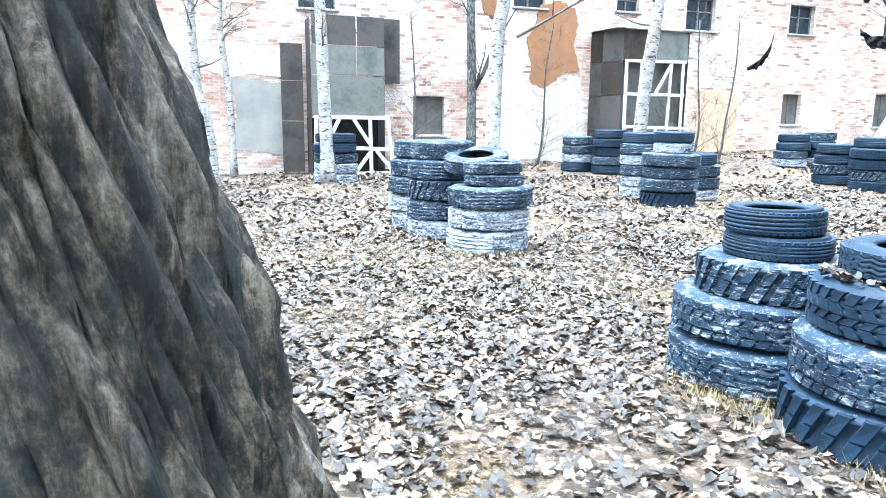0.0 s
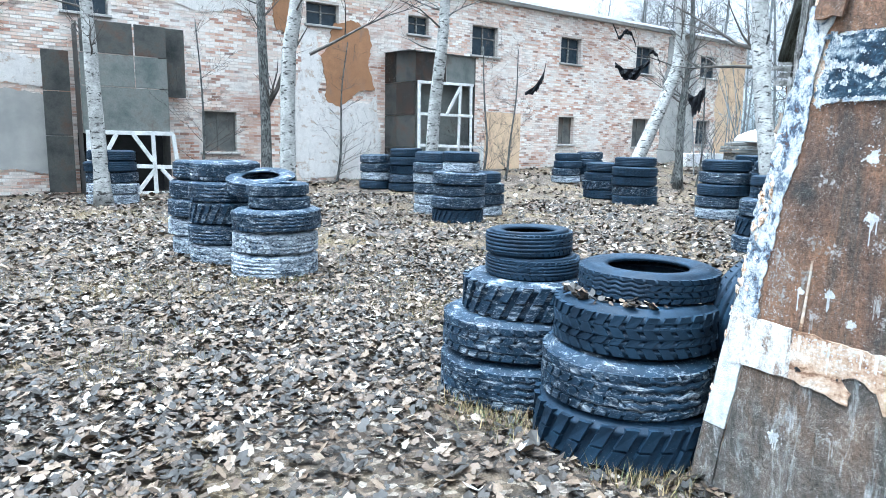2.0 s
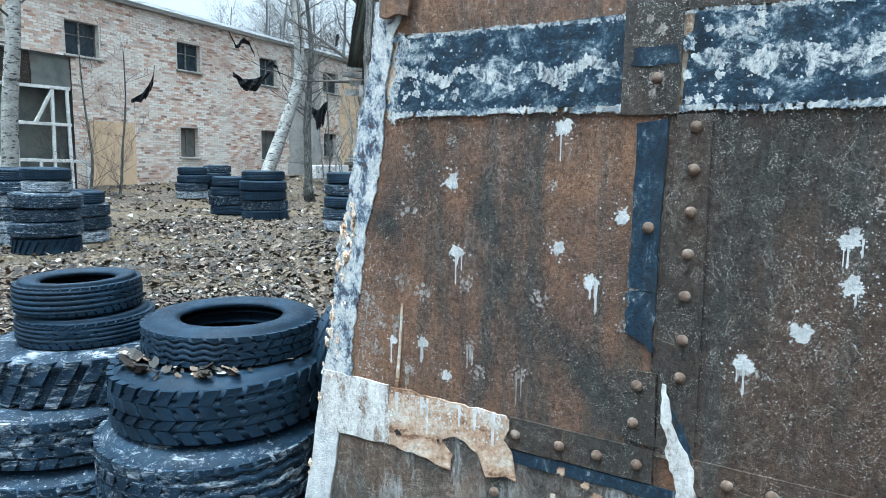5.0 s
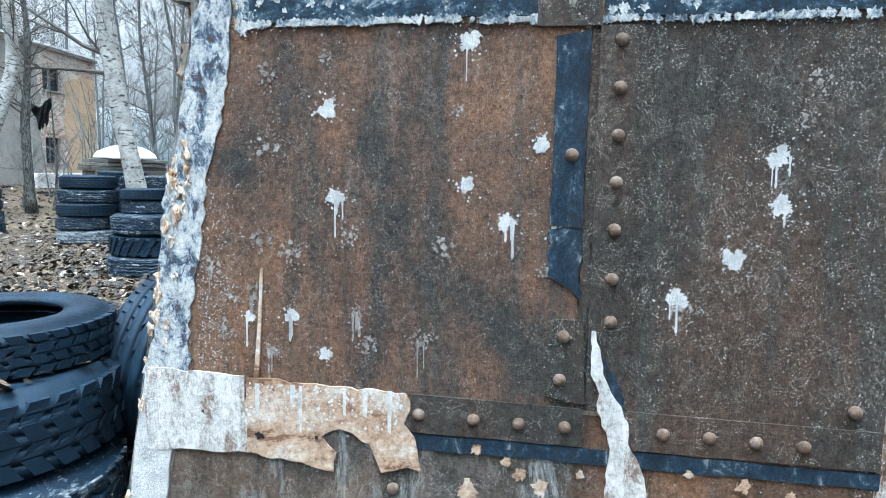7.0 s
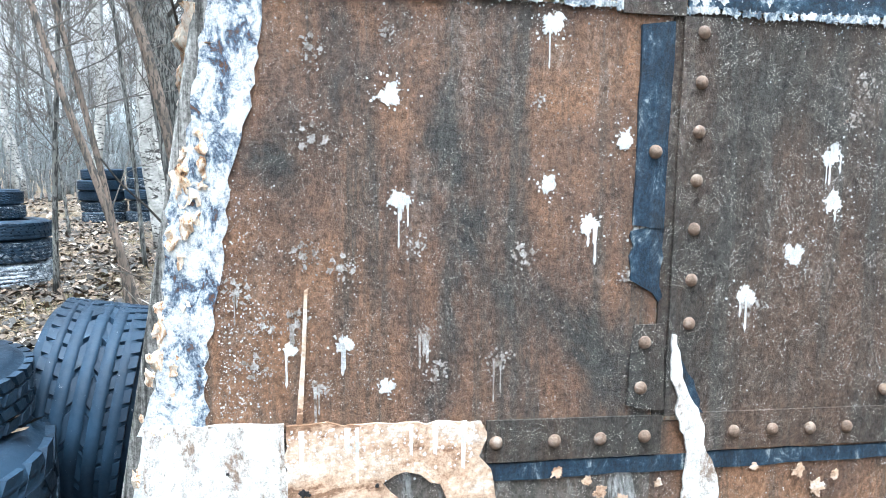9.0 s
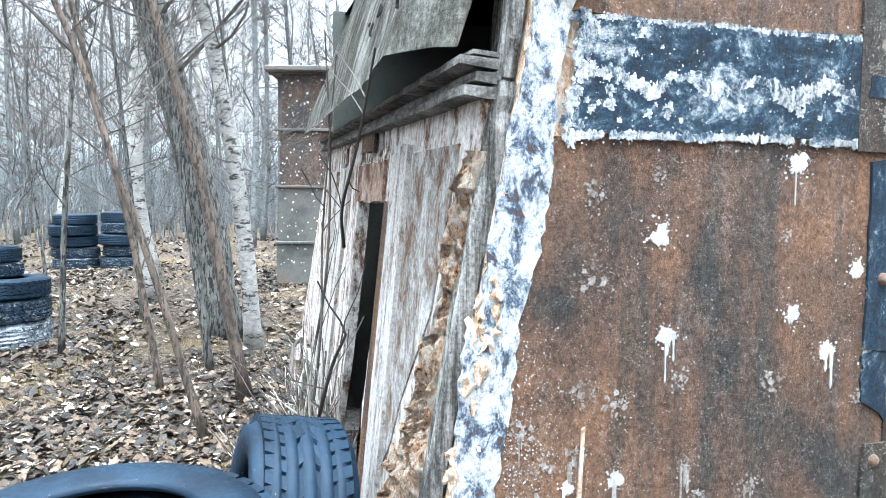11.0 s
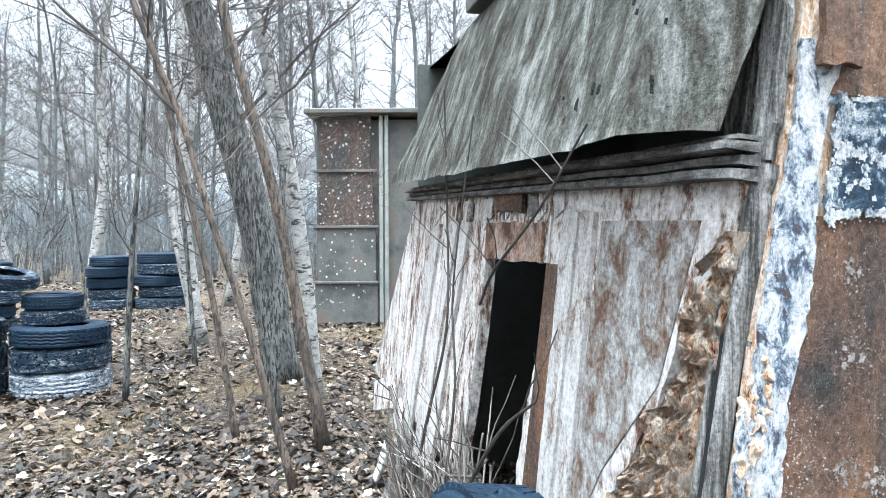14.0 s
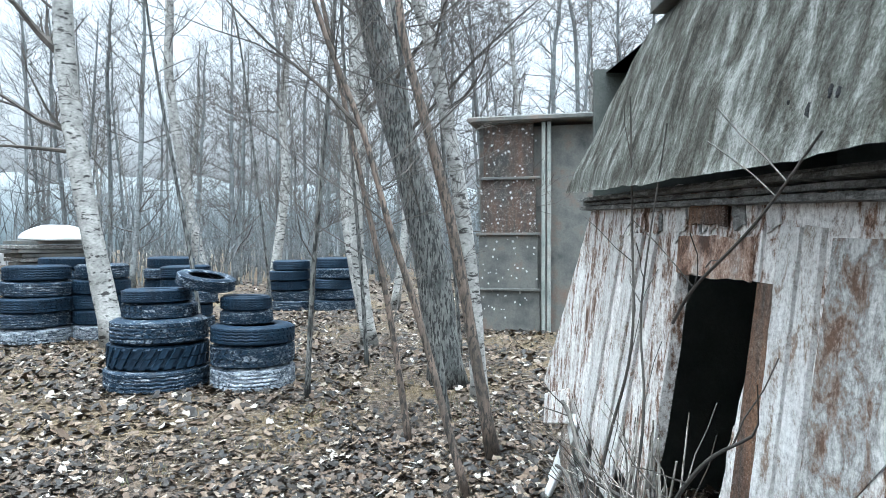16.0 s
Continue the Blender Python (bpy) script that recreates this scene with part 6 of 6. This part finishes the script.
def build_backdrop():
    """A line of far woods round the horizon, a glowing backdrop with its mist painted in."""
    n = Nodes("painted_mist_glow", 1.0)
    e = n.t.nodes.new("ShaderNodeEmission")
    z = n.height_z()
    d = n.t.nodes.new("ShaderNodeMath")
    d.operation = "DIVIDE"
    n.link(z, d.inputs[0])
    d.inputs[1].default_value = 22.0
    # mist put into the emitted colour: paler with height
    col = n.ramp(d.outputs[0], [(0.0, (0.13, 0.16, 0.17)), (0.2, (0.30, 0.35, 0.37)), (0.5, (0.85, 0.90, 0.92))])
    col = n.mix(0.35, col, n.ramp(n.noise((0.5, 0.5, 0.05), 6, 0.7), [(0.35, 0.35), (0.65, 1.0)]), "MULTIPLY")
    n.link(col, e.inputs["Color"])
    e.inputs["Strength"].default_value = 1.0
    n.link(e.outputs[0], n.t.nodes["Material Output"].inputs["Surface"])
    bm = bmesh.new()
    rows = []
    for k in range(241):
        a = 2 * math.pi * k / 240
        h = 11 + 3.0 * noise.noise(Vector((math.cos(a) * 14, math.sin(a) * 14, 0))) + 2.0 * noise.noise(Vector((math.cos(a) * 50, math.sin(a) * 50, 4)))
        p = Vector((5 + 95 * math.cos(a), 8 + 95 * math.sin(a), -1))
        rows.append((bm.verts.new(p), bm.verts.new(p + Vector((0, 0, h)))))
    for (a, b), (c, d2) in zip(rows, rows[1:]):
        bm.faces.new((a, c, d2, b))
    tagged(part("backdrop", bm, n.m), "glowing backdrop of far bare woods with painted mist", "woods", kind="structure")


build_backdrop()


# ---- hanging rags ----
def rag(pts, w, seed):
    """A torn black cloth hanging between points."""
    rng = random.Random(seed)
    line = smooth_line(pts, 8)
    bm = bmesh.new()
    rows = []
    side = Vector((0.35, 0.9, 0))
    for i, p in enumerate(line):
        f = math.sin(math.pi * min(0.97, max(0.06, i / (len(line) - 1))))
        ww = w * (0.25 + 0.75 * f) * rng.uniform(0.8, 1.15)
        rows.append([bm.verts.new(p + Vector((0, 0, -ww * k / 4)) + side * 0.05 * math.sin(k * 1.7 + i)) for k in range(5)])
    for a, b in zip(rows, rows[1:]):
        for k in range(4):
            bm.faces.new((a[k], b[k], b[k + 1], a[k + 1]))
    bmesh.ops.solidify(bm, geom=bm.faces[:], thickness=0.012)
    tagged(part("cloth_rag", bm, MAT_RAG), "torn black cloth hung in the branches", "rag", "rags in the branches")


def near_dir(px, py, depth):
    """A place in front of the walk's start, by bearing."""
    a = Vector((0.27, 0.21, 1.45))
    f = Vector((0.194, 0.972, -0.15)).normalized()
    r = f.cross(Vector((0, 0, 1))).normalized()
    u = r.cross(f)
    return a + (f + r * px + u * py) * depth


for pts, w, dep, sd in (([(0.21, 0.235), (0.225, 0.245), (0.238, 0.265), (0.243, 0.285)], 0.22, 17, 1), ([(0.35, 0.285), (0.365, 0.275), (0.385, 0.278), (0.405, 0.29)], 0.3, 17, 2),
                        ([(0.345, 0.345), (0.355, 0.325), (0.365, 0.335), (0.375, 0.33), (0.382, 0.31)], 0.14, 19, 3), ([(0.465, 0.24), (0.475, 0.235), (0.485, 0.245), (0.492, 0.25)], 0.7, 21, 4), ([(0.398, 0.29), (0.405, 0.305), (0.415, 0.30), (0.42, 0.285)], 0.12, 18, 5)):
    rag([near_dir(x, y, dep) for x, y in pts], w, sd)


# ---- brush at the doorway ----
def build_brush():
    rng = random.Random(31)
    near_wall = lambda x, z, o: SP(x, z, 0.03 + o * 0.38)
    bm = bmesh.new()
    for k in range(34):
        x = rng.uniform(3.35, 4.1)
        p = near_wall(x, 0.0, rng.uniform(0.0, 0.35))
        d = Vector((rng.uniform(-0.5, 0.5), rng.uniform(-0.3, 0.5), rng.uniform(0.6, 1.4)))
        grow(bm, p, d, rng.uniform(0.35, 0.8), rng.uniform(0.005, 0.012), 1, rng, 5)
    tagged(part("brushwood", bm, MAT_BROWNBARK), "tangle of dry brown stems before the doorway", "brushwood", kind="stuff")
    bm = bmesh.new()
    for k in range(30):
        p = near_wall(rng.uniform(3.4, 3.95), rng.uniform(0.0, 0.1), rng.uniform(-0.25, 0.3))
        q = p + Vector((rng.uniform(-0.12, 0.12), rng.uniform(-0.08, 0.1), rng.uniform(0.5, 1.0)))
        mid = p.lerp(q, 0.5) + Vector((rng.uniform(-0.08, 0.08), rng.uniform(-0.05, 0.08), 0))
        line, r = smooth_line([p, mid, q], 4), rng.uniform(0.004, 0.009)
        add_tube(bm, line, [r * (1 - 0.5 * i / len(line)) for i in range(len(line))], 5)
        if k % 2:
            grow(bm, mid, Vector((rng.uniform(-1, 1), rng.uniform(-0.2, 0.8), rng.uniform(0.1, 0.9))), 0.35, r * 0.6, 1, rng, 4)
    tagged(part("brushwood", bm, MAT_STEM), "tangle of dry bleached stems before the doorway", "brushwood", kind="stuff")
    for k, (pts, r) in enumerate((([near_wall(5.5, 0.62, 0.12), near_wall(4.9, 0.68, 0.35), near_wall(4.4, 0.56, 0.4), near_wall(3.9, 0.62, 0.3), near_wall(3.5, 0.75, 0.2)], 0.014), ([near_wall(4.5, 0.0, 0.3), near_wall(4.35, 0.7, 0.2), near_wall(4.2, 1.2, 0.15), near_wall(4.3, 1.75, 0.2), near_wall(4.25, 2.3, 0.4)], 0.009),
                                    ([near_wall(3.9, 0.0, 0.35), near_wall(3.85, 0.9, 0.25), near_wall(3.95, 1.4, 0.3), near_wall(3.8, 2.1, 0.35)], 0.007), ([near_wall(3.8, 1.35, 0.1), near_wall(3.5, 1.5, 0.25), near_wall(3.1, 1.7, 0.3), near_wall(2.8, 1.9, 0.35)], 0.007), ([near_wall(3.7, 0.5, 0.3), near_wall(3.3, 0.95, 0.3), near_wall(3.0, 1.15, 0.3)], 0.009),
                                    ([near_wall(5.2, 0.3, 0.3), near_wall(4.6, 0.45, 0.5), near_wall(4.2, 0.35, 0.5), near_wall(4.0, 0.0, 0.45)], 0.011))):
        bm = bmesh.new()
        line = smooth_line(pts, 6)
        add_tube(bm, line, [r * (1 - 0.6 * i / len(line)) for i in range(len(line))], 7)
        for _ in range(5):
            p = line[rng.randrange(3, len(line))]
            grow(bm, p, Vector((rng.uniform(-1, 1), rng.uniform(-0.2, 1), rng.uniform(-0.2, 1))), 0.3, r * 0.4, 0, rng, 4)
        tagged(part("dead_branch", bm, MAT_TWIG), "crooked dead branch caught before the doorway", "branch", "dead branches at the doorway")


build_brush()


# ---- leaves and grass ----
def scatter_leaves(name, label, count, spots, size, seed, curl=0.35):
    rs = np.random.RandomState(seed)
    out = [(0.0, -0.5), (0.36, -0.22), (0.28, 0.08), (0.42, 0.34), (0.0, 0.62), (-0.42, 0.30), (-0.26, 0.05), (-0.38, -0.25)]
    k = len(out)
    base = np.array([(x, y, 0.0) for x, y in out] + [(0, 0, 0)])
    lift = np.abs(base[:, 0]) * 1.0
    pts = spots(rs, count)
    if count > 1000:
        bald = np.array([noise.noise(Vector((float(a) * 0.45, float(b) * 0.45, 4))) + 0.5 * noise.noise(Vector((float(a) * 1.3, float(b) * 1.3, 9))) for a, b in pts[:, :2]])
        pts = pts[(bald < 0.06) | (rs.uniform(0, 1, len(pts)) < 0.35)]
    n = len(pts)
    sc = size * (0.32 + 1.05 * rs.uniform(0, 1, n) ** 2.2)
    yaw = rs.uniform(0, 6.283, n)
    tx, ty = rs.normal(0, 0.36, n), rs.normal(0, 0.36, n)
    cu = rs.uniform(-0.2, 1.0, n) * curl
    v = np.repeat(base[None], n, 0)
    v[:, :, :2] *= rs.uniform(0.75, 1.2, (n, k + 1, 1))
    v[:, :, 2] = lift[None] * cu[:, None] + rs.normal(0, 0.03, (n, k + 1))
    v[:, :, 2] += v[:, :, 0] * tx[:, None] + v[:, :, 1] * ty[:, None]
    c, s = np.cos(yaw)[:, None], np.sin(yaw)[:, None]
    x, y = v[:, :, 0] * c - v[:, :, 1] * s, v[:, :, 0] * s + v[:, :, 1] * c
    w = np.stack([x, y, v[:, :, 2]], 2) * sc[:, None, None]
    gz = np.array([ground_z(float(a), float(b)) for a, b in pts[:, :2]])
    w[:, :, 0] += pts[:, 0:1]
    w[:, :, 1] += pts[:, 1:2]
    w[:, :, 2] += (gz + 0.012 + pts[:, 2])[:, None] + sc[:, None] * 0.12
    idx = np.arange(n)[:, None, None] * (k + 1)
    tri = np.array([(i, (i + 1) % k, k) for i in range(k)])[None]
    faces = (idx + tri).reshape(-1, 3)
    me = bpy.data.meshes.new(name)
    me.from_pydata(w.reshape(-1, 3).tolist(), [], faces.tolist())
    me.materials.append(MAT_LEAF)
    ob = new(name, me)
    tagged(ob, label, "leaves", kind="stuff")


def fan(r0, r1, a0, a1):
    def spots(rs, n):
        r = np.sqrt(rs.uniform(r0 * r0, r1 * r1, n))
        a = np.radians(rs.uniform(a0, a1, n))
        return np.stack([0.9 + r * np.cos(a), 1.5 + r * np.sin(a), rs.uniform(0, 0.015, n)], 1)
    return spots


scatter_leaves("fallen_leaves", "carpet of dry brown and pale fallen leaves", 105000, fan(0.6, 7.5, -12, 135), 0.058, 1)
scatter_leaves("fallen_leaves", "carpet of dry fallen leaves across the yard", 78000, fan(7.5, 17, 0, 128), 0.078, 2)
scatter_leaves("fallen_leaves", "carpet of dry fallen leaves far in the yard", 26000, fan(17, 30, 5, 120), 0.115, 3)


def on_tyre(rs, n):
    r = np.sqrt(rs.uniform(0.05, 0.14, n))
    a = rs.uniform(0, 6.283, n)
    return np.stack([2.29 + r * np.cos(a), 3.18 + r * np.sin(a), 0.745 + rs.uniform(0, 0.02, n)], 1)


scatter_leaves("leaves_in_tyre", "brown leaves caught on top of a tyre", 220, on_tyre, 0.06, 4)


def build_grass():
    rng = random.Random(17)
    bm = bmesh.new()
    for _ in range(1200):
        r, a = 2.5 + 12 * rng.random(), radians(rng.uniform(20, 130))
        x, y = 0.8 + r * math.cos(a), 1 + r * math.sin(a)
        if noise.noise(Vector((x * 0.45, y * 0.45, 4))) < 0.02:
            continue
        for _ in range(26):
            p = Vector((x + rng.gauss(0, 0.12), y + rng.gauss(0, 0.12), 0))
            p.z = ground_z(p.x, p.y)
            h, q = rng.uniform(0.03, 0.10), rng.uniform(0, 6.28)
            o = Vector((math.cos(q), math.sin(q), 0))
            s = Vector((-o.y, o.x, 0)) * 0.0025
            v = [bm.verts.new(p - s), bm.verts.new(p + s), bm.verts.new(p + o * h * 0.5 + Vector((0, 0, h)))]
            bm.faces.new(v)
    for cx, cy in ((1.62, 3.55), (1.75, 3.3), (2.0, 2.75), (2.15, 2.65), (1.55, 3.75), (0.3, 7.5), (0.8, 7.45)):
        for _ in range(150):
            p = Vector((cx + rng.gauss(0, 0.1), cy + rng.gauss(0, 0.1), 0))
            h, q = rng.uniform(0.03, 0.10), rng.uniform(0, 6.28)
            o = Vector((math.cos(q), math.sin(q), 0))
            s = Vector((-o.y, o.x, 0)) * 0.003
            v = [bm.verts.new(p - s), bm.verts.new(p + s), bm.verts.new(p + o * h * 0.6 + Vector((0, 0, h)))]
            bm.faces.new(v)
    tagged(part("dry_grass", bm, MAT_STRAW), "thin tufts of straw-coloured and green grass", "grass", kind="stuff")


build_grass()


# ---- the bricks of the long wall ----
def build_bricks():
    rng = random.Random(77)
    me = None
    verts, faces, singles = [], [], []
    L, H, J = 0.255, 0.072, 0.011
    quads = ((0, 1, 2, 3), (0, 4, 5, 1), (1, 5, 6, 2), (2, 6, 7, 3), (3, 7, 4, 0))
    bare = [(7.9, 10.3, 0.3, 2.6), (15.2, 17.0, 0.0, 2.75), (8.8, 10.2, 3.0, 5.1), (6.95, 7.7, 4.9, 6.3), (4.4, 6.3, 5.2, 6.3), (25.8, 28.0, 1.1, 6.5), (-0.2, 0.9, 0.7, 2.5)]
    z, row = 0.02, 0
    while z < ROOF - 0.25:
        x = -9.0 - (L / 2 if row % 2 else 0)
        while x < 32.0:
            x1 = x + L
            skip = any(x1 > h[0] - 0.02 and x < h[1] + 0.02 and z + H > h[2] - 0.09 and z < h[3] + 0.02 for h in HOLES)
            skip = skip or any(b[0] < x and x1 < b[1] and b[2] < z and z + H < b[3] for b in bare) or rng.random() < 0.05
            if not skip:
                o = 0.006 + 0.012 * rng.random() + 0.008 * noise.noise(Vector((x, z * 2, 0)))
                a, b, c, d = x + rng.uniform(0, 0.012), x1 - rng.uniform(0, 0.012), z + rng.uniform(0, 0.006), z + H - rng.uniform(0, 0.006)
                if 5.9 < x < 7.9 and 1.0 < z < 4.6 and len(singles) < 300 and rng.random() < 0.95:
                    singles.append((x, z, o))
                else:
                    k = len(verts)
                    verts += [(a, -o, c), (b, -o, c), (b, -o, d), (a, -o, d), (a, 0.004, c), (b, 0.004, c), (b, 0.004, d), (a, 0.004, d)]
                    faces += [tuple(k + i for i in q) for q in quads]
            x = x1 + J
        z += H + J
        row += 1
    wall = bpy.data.objects["wall_front"]
    rest = new("brickwork", mesh_of("brickwork", verts, faces, MAT_BRICKS))
    rest.parent = wall
    tagged(rest, kind="stuff")
    one = mesh_of("brick", [(0, -1, 0), (L, -1, 0.002), (L - 0.004, -1, H), (0.004, -1, H - 0.003), (0, 0.3, 0), (L, 0.3, 0), (L, 0.3, H), (0, 0.3, H)], list(quads), MAT_BRICK_ONE)
    for x, z, o in singles:
        b = new("brick", one)
        b.parent = wall
        b.matrix_basis = Matrix.Translation((x, 0, z)) @ Matrix.Diagonal((1, o, 1, 1))


build_bricks()
